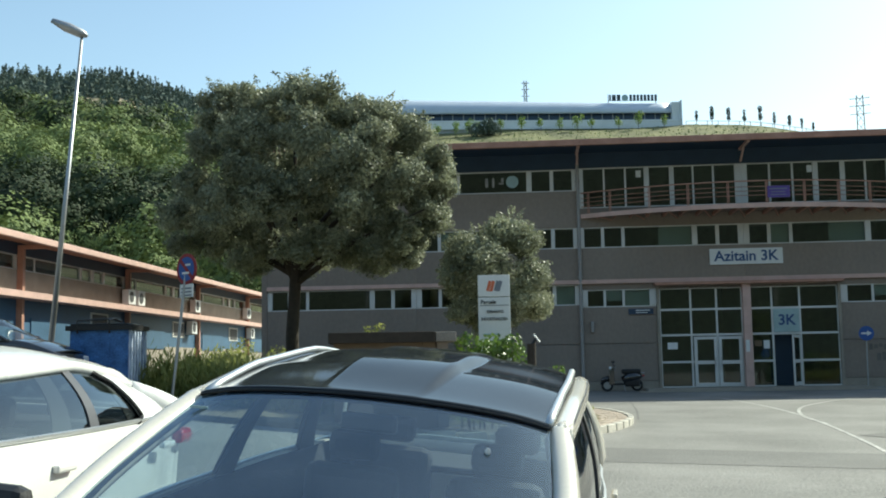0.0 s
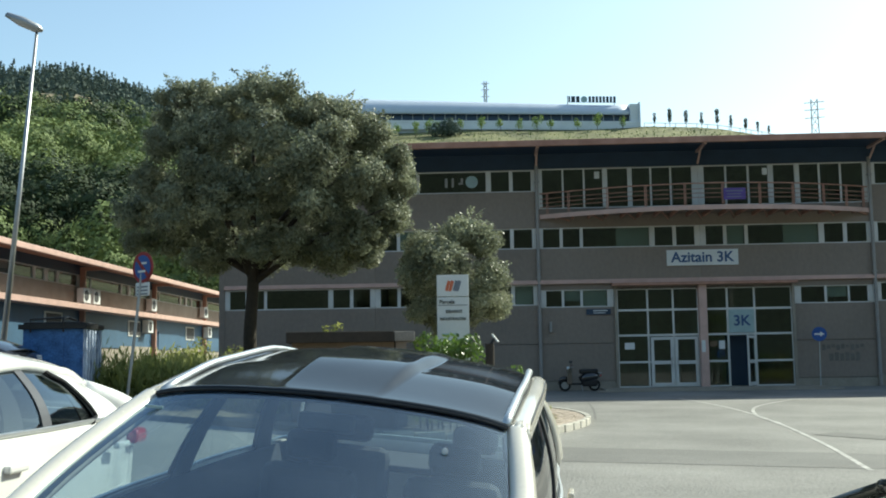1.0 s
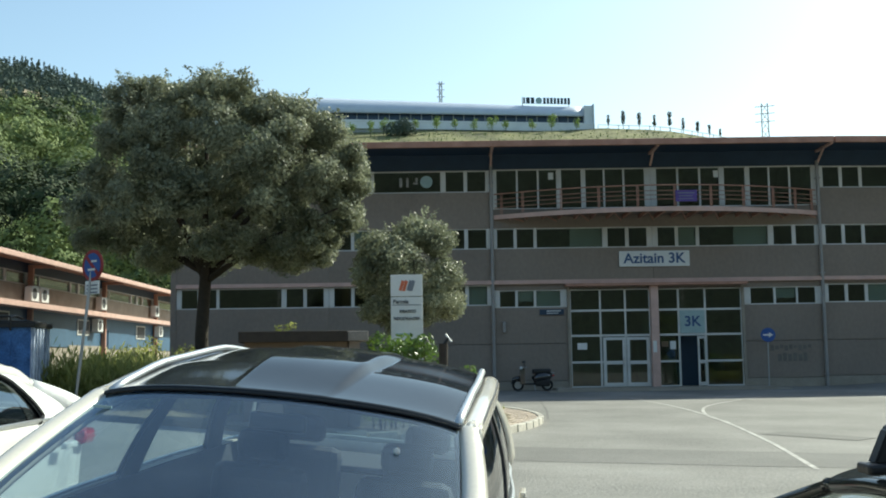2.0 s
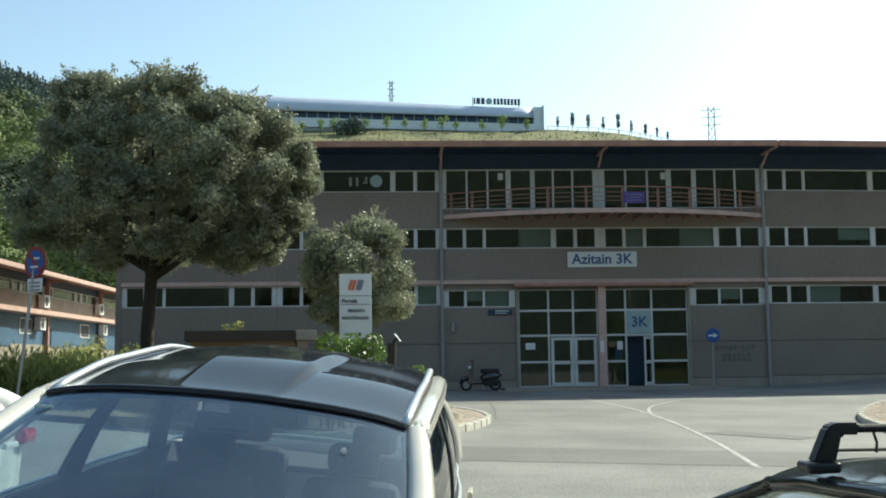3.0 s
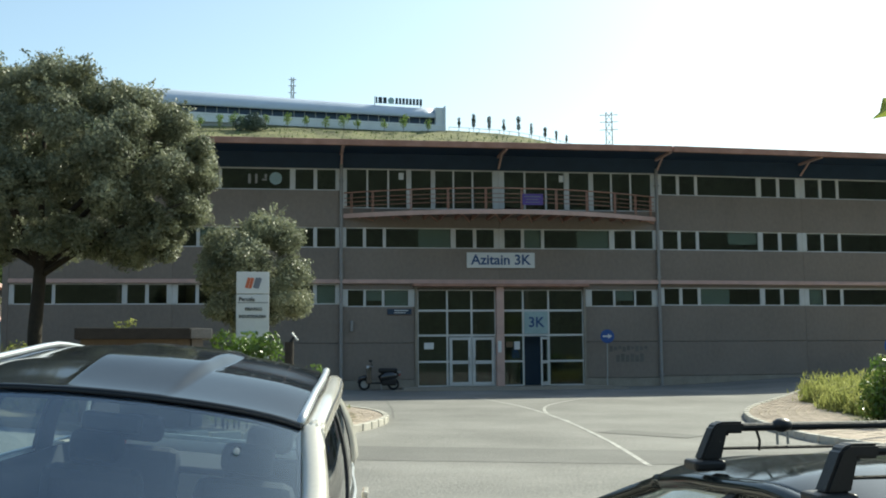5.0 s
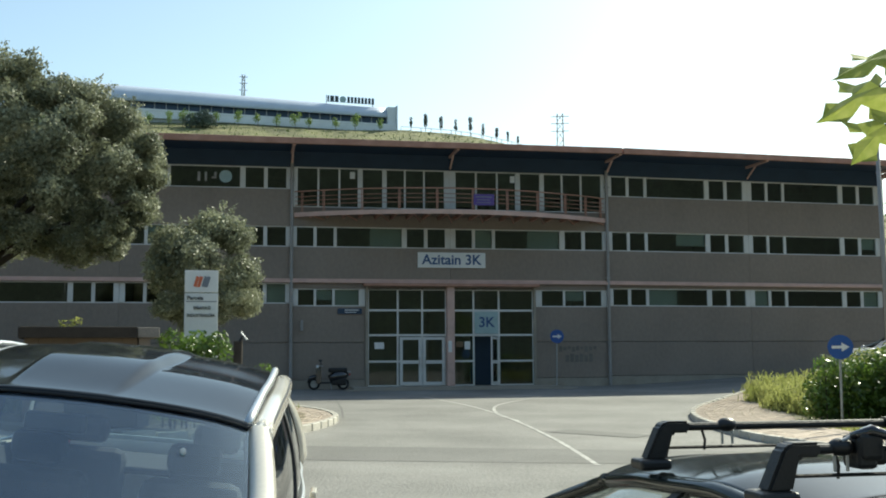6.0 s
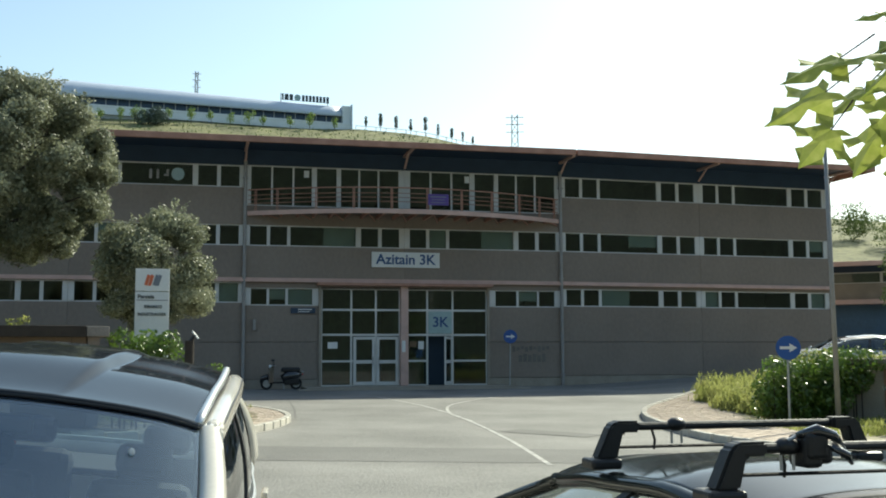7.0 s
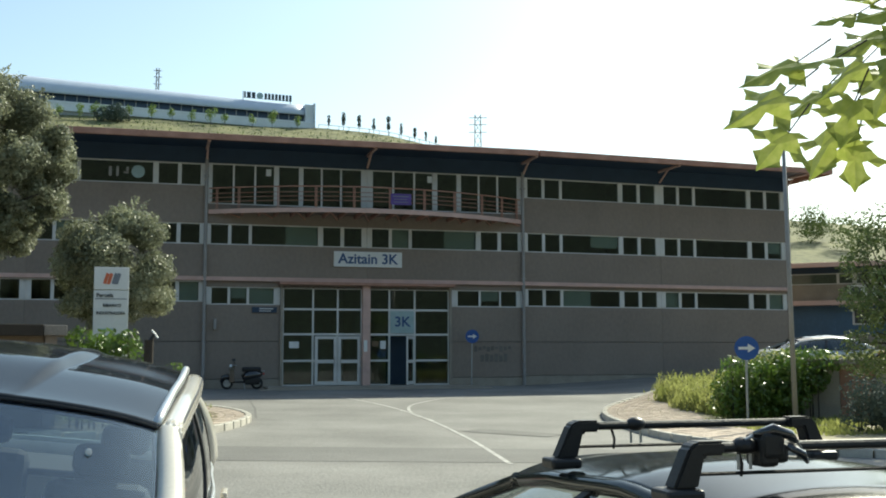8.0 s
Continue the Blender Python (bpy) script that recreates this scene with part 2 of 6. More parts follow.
def box(bm, x0, x1, y0, y1, z0, z1, bevel=0.0, m=None):
    c = Matrix.LocRotScale(((x0 + x1) / 2, (y0 + y1) / 2, (z0 + z1) / 2), None, (abs(x1 - x0), abs(y1 - y0), abs(z1 - z0)))
    vs = bmesh.ops.create_cube(bm, size=1, matrix=(m @ c) if m else c)["verts"]
    if bevel:
        es = {e for v in vs for e in v.link_edges}
        bmesh.ops.bevel(bm, geom=list(es), offset=bevel, segments=2, affect="EDGES", profile=0.5)
    return bm


def boxes(rows, bevel=0.0):
    bm = bmesh.new()
    for r in rows:
        box(bm, *r, bevel=bevel)
    return bm


def tube(bm, pts, radii, seg=10, cap=True):
    """A tapered tube along the points."""
    pts = [Vector(p) for p in pts]
    if not hasattr(radii, "__len__"):
        radii = [radii] * len(pts)
    rings = []
    for i, p in enumerate(pts):
        d = (pts[min(i + 1, len(pts) - 1)] - pts[max(i - 1, 0)]).normalized()
        a = d.orthogonal().normalized() if i == 0 else (a - d * a.dot(d)).normalized()
        b = d.cross(a)
        rings.append([bm.verts.new(p + (a * math.cos(2 * math.pi * k / seg) + b * math.sin(2 * math.pi * k / seg)) * radii[i]) for k in range(seg)])
    for r, s in zip(rings, rings[1:]):
        for k in range(seg):
            bm.faces.new((r[k], r[(k + 1) % seg], s[(k + 1) % seg], s[k]))
    if cap:
        bm.faces.new(rings[0][::-1])
        bm.faces.new(rings[-1])
    return bm


def grid(bm, nu, nv, fn):
    """A sheet of nu x nv cells; fn(u, v) gives the place."""
    vs = [[bm.verts.new(fn(i / nu, j / nv)) for j in range(nv + 1)] for i in range(nu + 1)]
    for i in range(nu):
        for j in range(nv):
            bm.faces.new((vs[i][j], vs[i + 1][j], vs[i + 1][j + 1], vs[i][j + 1]))
    return bm


def slab(bm, pts, z0, z1):
    """A prism over a plan outline; z0 and z1 are numbers or functions of x, y."""
    f0 = z0 if callable(z0) else (lambda x, y: z0)
    f1 = z1 if callable(z1) else (lambda x, y: z1)
    lo = [bm.verts.new((x, y, f0(x, y))) for x, y in pts]
    hi = [bm.verts.new((x, y, f1(x, y))) for x, y in pts]
    n = len(pts)
    bm.faces.new(lo[::-1])
    bm.faces.new(hi)
    for i in range(n):
        bm.faces.new((lo[i], lo[(i + 1) % n], hi[(i + 1) % n], hi[i]))
    bmesh.ops.recalc_face_normals(bm, faces=bm.faces)
    return bm


def solid(bm, t):
    bmesh.ops.recalc_face_normals(bm, faces=bm.faces)
    bmesh.ops.solidify(bm, geom=bm.faces[:], thickness=t)
    return bm


def face_out(bm, way):
    """Turn an open sheet so that its faces look along the way given."""
    bm.normal_update()
    s = Vector((0, 0, 0))
    for f in bm.faces:
        s += f.normal * f.calc_area()
    if s.dot(Vector(way)) < 0:
        bmesh.ops.reverse_faces(bm, faces=bm.faces[:])
    return bm


def disc(bm, r, y0, y1, seg=32, at=(0, 0, 0)):
    """An upright disc that faces -y."""
    bmesh.ops.create_cone(bm, cap_ends=True, segments=seg, radius1=r, radius2=r, depth=abs(y1 - y0),
                          matrix=Matrix.Translation((at[0], at[1] + (y0 + y1) / 2, at[2])) @ pose(0, 0, 0, 90))
    return bm


def text(words, size, at, parent, material, name="letter", depth=0.01, width=None, rz=0.0):
    """Raised letters that face -y, their middle at the place given."""
    cu = bpy.data.curves.new(name, "FONT")
    cu.body, cu.size, cu.extrude, cu.align_x, cu.align_y, cu.offset = words, size, depth, "CENTER", "CENTER", 0.018 * size
    tmp = bpy.data.objects.new(name, cu)
    scene.collection.objects.link(tmp)
    bpy.context.view_layer.update()
    me = bpy.data.meshes.new_from_object(tmp.evaluated_get(bpy.context.evaluated_depsgraph_get()))
    bpy.data.objects.remove(tmp)
    bpy.data.curves.remove(cu)
    if width:
        xs = [v.co.x for v in me.vertices]
        me.transform(Matrix.Diagonal((width / (max(xs) - min(xs)), 1, 1, 1)))
    whole = bmesh.new()
    whole.from_mesh(me)
    bpy.data.meshes.remove(me)
    bmesh.ops.remove_doubles(whole, verts=whole.verts, dist=1e-5)
    # faces grouped by the stretch of the line that they cover: one group a letter
    spans = sorted((min(v.co.x for v in f.verts), max(v.co.x for v in f.verts), f.index) for f in whole.faces)
    groups, end = [], -1e9
    for lo, hi, i in spans:
        if lo > end + 1e-4:
            groups.append(set())
        groups[-1].add(i)
        end = max(end, hi)
    for g in groups:
        bm = whole.copy()
        bm.faces.ensure_lookup_table()
        bmesh.ops.delete(bm, geom=[f for f in bm.faces if f.index not in g], context="FACES")
        part(name, bm, material, parent).matrix_basis = pose(*at, 90, 0, rz)
    whole.free()


def quads(name, centres, ups, sides, material, parent=None, bend=0.0):
    """Many small leaves as one mesh: centres, half-length and half-width vectors."""
    n = len(centres)
    v = np.empty((n, 4, 3))
    v[:, 0] = centres - ups
    v[:, 1] = centres + sides * 0.8
    v[:, 2] = centres + ups
    v[:, 3] = centres - sides * 0.8
    me = bpy.data.meshes.new(name)
    me.vertices.add(n * 4)
    me.vertices.foreach_set("co", v.ravel())
    me.loops.add(n * 4)
    me.loops.foreach_set("vertex_index", np.arange(n * 4))
    me.polygons.add(n)
    me.polygons.foreach_set("loop_start", np.arange(n) * 4)
    me.update(calc_edges=True)
    me.materials.append(material)
    ob = new(name, me)
    ob.parent = parent
    return ob


def rand_dirs(rng, n):
    d = rng.normal(size=(n, 3))
    return d / np.linalg.norm(d, axis=1, keepdims=True)


def leaf_cloud(rng, balls, per, size, flat=0.85):
    """Leaves on and inside lumpy balls (x, y, z, r): denser near the skin."""
    cs, ns = [], []
    for x, y, z, r in balls:
        n = int(per * r * r) + 4
        d = rand_dirs(rng, n)
        rad = r * (0.7 + 0.35 * rng.random(n) ** 0.7) * (1 + 0.18 * np.sin(5 * d[:, 0] + x * 3) * np.sin(5 * d[:, 2] + z * 4))
        p = d * rad[:, None]
        p[:, 2] *= flat
        cs.append(p + np.array([x, y, z]))
        ns.append(d)
    c = np.concatenate(cs)
    n = len(c)
    out = np.concatenate(ns) + rand_dirs(rng, n) * 0.75
    a = np.cross(out, rand_dirs(rng, n))
    a /= np.linalg.norm(a, axis=1, keepdims=True) + 1e-9
    b = np.cross(out, a)
    b /= np.linalg.norm(b, axis=1, keepdims=True) + 1e-9
    s = size * (0.7 + 0.6 * rng.random(n))[:, None]
    return c, a * s, b * s * 0.55


# ---------------------------------------------------------------- ground and hills
def smooth(a, b, v):
    v = min(1, max(0, (v - a) / (b - a)))
    return v * v * (3 - 2 * v)


def near(x, y):
    """Height of the yard: it rises to the left, gently ahead, and at the far right."""
    z = 0.009 * max(-30, min(y, 46))
    side = -0.095 * max(-12, min(x, 0.4)) - 0.02 * max(0, min(x - 0.4, 14))
    z += side * (1 - smooth(22, 36, y) * (1 if x > -5 else smooth(-9, -5, x)))
    z += 0.45 * smooth(15, 27, x) * smooth(26, 44, y)
    return z


def crest(az):
    """Distance and height angle of the skyline of the hills at a heading, degrees to the right of the y axis."""
    pts = [(-180, 300, 18), (-90, 420, 15), (-40, 560, 12.8), (-27, 600, 14.0), (-22, 600, 14.25), (-16.5, 580, 12.9), (-12, 420, 11.9), (-8, 300, 12.5), (0, 296, 12.55),
           (8.4, 300, 12.25), (12, 300, 11.95), (15.3, 300, 11.2), (18, 290, 9.5), (24, 260, 7.0), (32, 240, 7.5), (36, 240, 6.9), (44, 240, 5.5), (90, 300, 11), (180, 300, 18)]
    for (a, r, e), (b, s, g) in zip(pts, pts[1:]):
        if a <= az <= b:
            k = (az - a) / (b - a)
            return r + (s - r) * k, e + (g - e) * k
    return 300, 8


def height(x, y):
    r = math.hypot(x, y)
    z = near(x, y)
    if r < 88:
        return z
    az = math.degrees(math.atan2(x, y))
    R, e = crest(az)
    top = R * math.tan(radians(e)) + EYE
    k = min(1, (r - 88) / (R - 88))
    k = k ** 1.15
    z = z * (1 - k) + top * k if r < R else top + (r - R) * 0.02
    return z + 2.2 * noise.noise((x * 0.02, y * 0.02, 0.3)) * smooth(90, 160, r) * (1 if not -13 < az < 17 else 0.3)


def build_ground():
    rings = [0, 1.5, 3, 4.5, 6, 8, 10, 12, 14, 16, 18, 20, 22, 24, 26, 28, 30, 33, 36, 39, 42, 45, 48, 52, 57, 64, 72, 80, 88, 97, 110, 130, 150, 175, 200, 225, 250, 275, 290, 300, 315, 340, 380, 420, 460, 500, 540, 570, 590, 605, 640, 700, 850, 1100, 1500, 2200]
    angs = [-180 + 6 * i for i in range(20)] + [-60 + 1.25 * i for i in range(89)] + [51 + 6 * i for i in range(22)]
    bm = bmesh.new()
    rows = []
    for a in angs:
        s, c = math.sin(radians(a)), math.cos(radians(a))
        rows.append([bm.verts.new((s * r, c * r, height(s * r, c * r))) for r in rings[1:]])
    mid = bm.verts.new((0, 0, near(0, 0)))
    n = len(rows)
    for i in range(n):
        p, q = rows[i], rows[(i + 1) % n]
        f = bm.faces.new((mid, q[0], p[0]))
        for j in range(len(p) - 1):
            f = bm.faces.new((p[j], q[j], q[j + 1], p[j + 1]))
            a = angs[i]
            far = rings[j + 1] > 84
            f.material_index = 0 if not far else (1 if -13 < a < 45 else 2)
    ob = part("ground", bm, M["asphalt"], smooth=True)
    ob.data.materials.append(M["hill"])
    ob.data.materials.append(M["wood_floor"])
    return tagged(ob, "sunlit grey asphalt yard rising into grassy and wooded hills", "ground", kind="structure")


build_ground()


# ---------------------------------------------------------------- main building
SMALL = [(0.23, 0.96), (1.1, 1.84), (1.98, 4.87), (5.1, 5.88), (6.04, 6.83)]


def window_strip(parent, m, panes, z0, z1, w, posts=True, fm="frame", rng=None, blinds=0.25):
    """A ribbon window of one bay: a frame with its panes; the wide posts at the ends belong to the frame."""
    bm = bmesh.new()
    y0, y1, t = 0.06, 0.14, 0.05
    box(bm, 0.005, w - 0.005, y0, y1 + 0.04, z0, z0 + t)
    box(bm, 0.005, w - 0.005, y0, y1, z1 - t, z1)
    edge = [0.005] + [v for p in panes for v in p] + [w - 0.005]
    for a, b in zip(edge[::2], edge[1::2]):
        box(bm, a, b, y0 - (0.03 if b - a > 0.2 else 0), y1, z0 + t, z1 - t)
    ob = part("window", bm, M[fm], parent)
    ob.matrix_basis = m
    for a, b in panes:
        cut = [a, (a + b) / 2, b] if b - a > 2.2 and z1 - z0 < 1.5 else [a, b]
        for c, d in zip(cut, cut[1:]):
            g = part("pane", box(bmesh.new(), c, d, 0.1, 0.106, z0 + t, z1 - t), M["glass"], ob)
            g.visible_shadow = False
            if rng and rng.random() < blinds:
                drop = z0 + t + (z1 - z0) * rng.choice([0, 0, 0.3])
                part("blind", box(bmesh.new(), c + 0.02, d - 0.02, 0.16, 0.18, drop, z1 - t), M["blind"], ob)
    return ob


def wall_run(parent, m, w, z0, z1, y0=0.0, y1=0.25, material="concrete", name="wall_panel"):
    p = part(name, box(bmesh.new(), 0.004, w - 0.004, y0, y1, z0, z1, bevel=0.006), M[material], parent)
    p.matrix_basis = m
    return p


def downpipe(parent, m, z0, z1):
    bm = bmesh.new()
    tube(bm, [(0, -0.1, z0), (0, -0.1, z1)], 0.075, 10)
    for z in (z0 + 0.6, (z0 + z1) / 2, z1 - 0.8):
        box(bm, -0.1, 0.1, -0.18, 0.0, z, z + 0.05)
    part("downpipe", bm, M["pipe"], parent).matrix_basis = m


def main_building():
    rng = random.Random(5)
    b = thing("industrial_building", "three-storey grey concrete industrial building with ribbon windows and terracotta eaves", "building", (0, 0, 0))
    turn = 3.5
    bays = []          # matrix, width, role
    for x0, x1 in ((-11.6, -5.0), (-5.0, 2.1)):
        bays.append((pose(x0, 46, 0), x1 - x0, "left"))
    for x0, x1 in ((2.1, 9.08), (9.08, 16.4)):
        bays.append((pose(x0, 46, 0), x1 - x0, "mid"))
    for k in range(2):
        d = 7.17 * k
        bays.append((pose(16.4 + d * math.cos(radians(turn)), 46 + d * math.sin(radians(turn)), 0, 0, 0, turn), 7.17, "right"))
    for m, w, role in bays:
        panes = [(a * w / 7.07, c * w / 7.07) for a, c in SMALL]
        base = -0.6
        if role != "mid":
            gz0, gz1 = (4.06, 4.95) if role == "left" else (4.0, 4.82)
            wall_run(b, m, w, base, 0.85, -0.05, 0.25, "concrete_light", "plinth")
            wall_run(b, m, w, 0.87, 2.38)
            wall_run(b, m, w, 2.4, gz0)
            window_strip(b, m, panes, gz0, gz1, w, rng=rng, blinds=0.22)
            wall_run(b, m, w, gz1, 6.51)
            window_strip(b, m, panes, 6.51, 7.42, w, rng=rng, blinds=0.2)
            wall_run(b, m, w, 7.42, 9.02)
            window_strip(b, m, panes, 9.02, 9.99, w, rng=rng, blinds=0.1)
        else:
            wall_run(b, m, w, 5.0, 6.51)
            window_strip(b, m, panes, 6.51, 7.42, w, rng=rng)
            wall_run(b, m, w, 7.42, 8.25)
            k = w / 7.07
            tall = [(a * k, c * k) for a, c in ((0.25, 1.12), (1.2, 2.05), (2.13, 2.9), (3.12, 4.0), (4.2, 4.98), (5.06, 5.85), (5.93, 6.8))]
            window_strip(b, m, tall, 8.25, 10.02, w, rng=rng, blinds=0.0)
        wall_run(b, m, w, 10.0 if role != "mid" else 10.03, 10.72, 0.0, 0.25, "navy", "fascia_panel")
        band = boxes([(0, w, -0.16, 0.0, 4.96, 5.08), (0, w, -0.1, 0.0, 5.08, 5.14)], 0.01)
        part("band", band, M["pink"], b, "salmon painted steel band").matrix_basis = m
        roof = bmesh.new()
        slab(roof, [(-0.02, -1.95), (w + 0.02, -1.95), (w + 0.02, 16), (-0.02, 16)], lambda x, y: 10.72 + 0.06 * max(0, y), lambda x, y: 10.86 + 0.06 * max(0, y))
        part("roof", roof, M["roof"], b).matrix_basis = m
        part("soffit", boxes([(0, w, -1.9, 0.02, 10.68, 10.716)]), M["navy"], b).matrix_basis = m
        gut = boxes([(-0.03, w + 0.03, -2.08, -1.93, 10.62, 10.88)], 0.02)
        part("gutter", gut, M["terracotta"], b, "terracotta painted eaves board").matrix_basis = m
        br = bmesh.new()
        tube(br, [(w, -0.05, 10.1), (w, -0.9, 10.62)], 0.05, 6)
        box(br, w - 0.06, w + 0.06, -1.9, 0.0, 10.58, 10.68)
        part("bracket", br, M["pink"], b).matrix_basis = m
        inner = boxes([(0, w, 5.5, 5.6, 0, 11.0), (0, w, 0.26, 5.5, 5.5, 5.62), (0, w, 0.26, 5.5, 7.95, 8.1), (0, w, 0.26, 5.5, 0.3, 0.42), (w - 0.05, w + 0.05, 0.26, 5.5, 0.4, 10.7)])
        part("interior", inner, M["room"], b).matrix_basis = m
    for x in (2.1, 16.35):
        downpipe(b, pose(x, 46, 0), 0.3, 10.2)
    # end walls
    part("side_wall", box(bmesh.new(), -11.85, -11.6, 45.98, 62, -0.6, 10.74), M["concrete"], b)
    e = bays[-1][0] @ pose(7.17, 0, 0)
    part("side_wall", box(bmesh.new(), 0, 0.25, -0.02, 16, -0.6, 11.2), M["concrete"], b).matrix_basis = e
    over = bmesh.new()
    slab(over, [(0.02, -1.95), (1.3, -1.95), (1.3, 16), (0.02, 16)], lambda x, y: 10.72 + 0.06 * max(0, y), lambda x, y: 10.86 + 0.06 * max(0, y))
    part("roof", over, M["roof"], b).matrix_basis = e
    part("gutter", boxes([(-0.03, 1.35, -2.08, -1.93, 10.62, 10.88), (1.3, 1.4, -2.0, 15, 10.62, 10.88)], 0.02), M["terracotta"], b).matrix_basis = e
    part("back_wall", box(bmesh.new(), -11.6, 31, 61.7, 62.0, -0.6, 11.8), M["concrete"], b)

    # entrance
    for x0, x1, z in ((2.12, 5.3, 3.95), (12.95, 16.4, 3.95)):
        w = x1 - x0
        m = pose(x0, 46, 0)
        wall_run(b, m, w, -0.6, 0.79, -0.05, 0.25, "concrete_light", "plinth")
        wall_run(b, m, w, 0.81, 2.38)
        wall_run(b, m, w, 2.4, z)
        window_strip(b, m, [(0.28, 0.95), (1.06, 1.75), (1.86, 2.9)] if x0 < 5 else [(0.3, 1.3), (1.4, 2.28), (2.36, 3.1)], z, 4.72, w, rng=rng, blinds=0.3)
        wall_run(b, m, w, 4.72, 5.0)
    m = pose(5.3, 46, 0)
    wall_run(b, m, 7.65, 4.7, 5.0)
    for x in (5.3, 12.82):
        part("door_post", boxes([(x, x + 0.12, 45.9, 46.2, 0.3, 4.9)], 0.01), M["concrete_light"], b)
    part("column", boxes([(8.86, 9.2, 45.72, 46.1, 0.3, 4.95)], 0.015), M["pink"], b, "salmon painted steel column")
    part("canopy_beam", boxes([(5.2, 13.0, 45.5, 45.98, 4.82, 4.94)], 0.01), M["terracotta"], b)
    part("threshold", boxes([(4.6, 13.6, 43.9, 46.2, 0.0, 0.5), (4.2, 14.0, 43.3, 43.9, -0.1, 0.44)], 0.02), M["concrete_light"], b)
    rows = [0.5, 1.56, 2.7, 3.78, 4.7]
    doorw = None
    for cols in ([5.42, 6.72, 7.8, 8.86], [9.2, 10.1, 11.25, 12.82]):
        bm = bmesh.new()
        for x in cols:
            box(bm, x - 0.04, x + 0.04, 46.0, 46.1, 0.5, 4.7)
        for a, c in zip(cols, cols[1:]):
            for z in rows:
                if (a, z) == (10.1, 1.56) or (a, z) == (10.1, 0.5):
                    continue
                box(bm, a + 0.04, c - 0.04, 46.0, 46.1, max(0.5, z - 0.04), z + 0.05)
        fr = part("entrance_frame", bm, M["frame"], b, "white entrance glazing frame")
        for a, c in zip(cols, cols[1:]):
            for z, zz in zip(rows, rows[1:]):
                if a == 10.1 and zz <= 3.8:
                    continue
                g = part("pane", box(bmesh.new(), a + 0.04, c - 0.04, 46.04, 46.046, z + 0.05, zz - 0.04), M["glass"], fr)
                g.visible_shadow = False
    # double door with its leaves, and the open door
    for x0, x1 in ((6.8, 7.76), (7.82, 8.8)):
        bm = boxes([(x0, x0 + 0.13, 45.94, 46.0, 0.52, 2.62), (x1 - 0.13, x1, 45.94, 46.0, 0.52, 2.62), (x0 + 0.13, x1 - 0.13, 45.94, 46.0, 0.52, 0.68), (x0 + 0.13, x1 - 0.13, 45.94, 46.0, 1.46, 1.6), (x0 + 0.13, x1 - 0.13, 45.94, 46.0, 2.5, 2.62)], 0.008)
        d = part("door", bm, M["frame"], b)
        part("handle", tube(bmesh.new(), [(x1 - 0.1 if x0 < 7 else x0 + 0.1, 45.9, 1.35), (x1 - 0.1 if x0 < 7 else x0 + 0.1, 45.9, 1.75)], 0.018, 8), M["steel"], d)
    bm = boxes([(0, 0.12, -0.03, 0.03, 0.52, 2.62), (0.95, 1.07, -0.03, 0.03, 0.52, 2.62), (0.12, 0.95, -0.03, 0.03, 0.52, 0.68), (0.12, 0.95, -0.03, 0.03, 1.46, 1.6), (0.12, 0.95, -0.03, 0.03, 2.5, 2.62)], 0.008)
    d = part("door", bm, M["frame"], b, "white glazed door standing open")
    d.matrix_basis = pose(11.2, 45.96, 0, 0, 0, 240)
    g = part("pane", box(bmesh.new(), 0.12, 0.95, -0.004, 0.004, 0.68, 2.5), M["glass"], d)
    g.visible_shadow = False
    # navy sheet added inside the open doorway for its dark interior
    part("lobby_panel", boxes([(10.15, 11.2, 46.9, 46.95, 0.5, 2.65)]), M["navy"], b)
    s = part("sign_plate", boxes([(10.14, 11.21, 45.97, 46.0, 2.76, 3.74)], 0.01), M["teal"], b, "pale plate with blue letters")
    text("3K", 0.62, (10.68, 45.96, 3.25), s, M["letter"])
    for (x, z, w, h, c) in ((5.9, 2.25, 0.42, 0.28, "signwhite"), (8.98, 2.2, 0.16, 0.5, "signwhite"), (9.45, 2.3, 0.3, 0.24, "wood"), (9.8, 2.25, 0.25, 0.35, "signwhite")):
        part("notice", boxes([(x - w / 2, x + w / 2, 45.93 if x < 8.8 or x > 9.2 else 45.69, 45.94 if x < 8.8 or x > 9.2 else 45.7, z - h / 2, z + h / 2)]), M[c], b)
    # wall signs
    s = part("sign_board", boxes([(7.6, 10.65, 45.92, 45.99, 5.66, 6.34)], 0.01), M["signwhite"], b, "white board with blue lettering")
    text("Azitain 3K", 0.62, (9.12, 45.91, 6.0), s, M["letter"], width=2.7)
    s = part("name_plate", boxes([(4.1, 5.15, 45.94, 45.99, 3.62, 3.86)], 0.005), M["navy"], b)
    part("plate_writing", boxes([(4.4, 5.0, 45.93, 45.94, 3.77, 3.81), (4.4, 4.9, 45.93, 45.94, 3.68, 3.71)]), M["signwhite"], s)
    part("letter_box", boxes([(2.5, 2.62, 45.85, 46.0, 2.9, 3.35)], 0.01), M["pipe"], b)
    tagged(part("graffiti", boxes([(14.0 + 0.2 * i, 14.14 + 0.2 * i, 45.985, 45.996, 1.95 + 0.06 * (i % 3), 2.2 - 0.03 * (i % 2)) for i in range(9)] + [(14.3 + 0.22 * i, 14.46 + 0.22 * i, 45.985, 45.996, 1.5, 1.8 + 0.05 * (i % 2)) for i in range(6)]), M["graffiti"], b), kind="stuff")
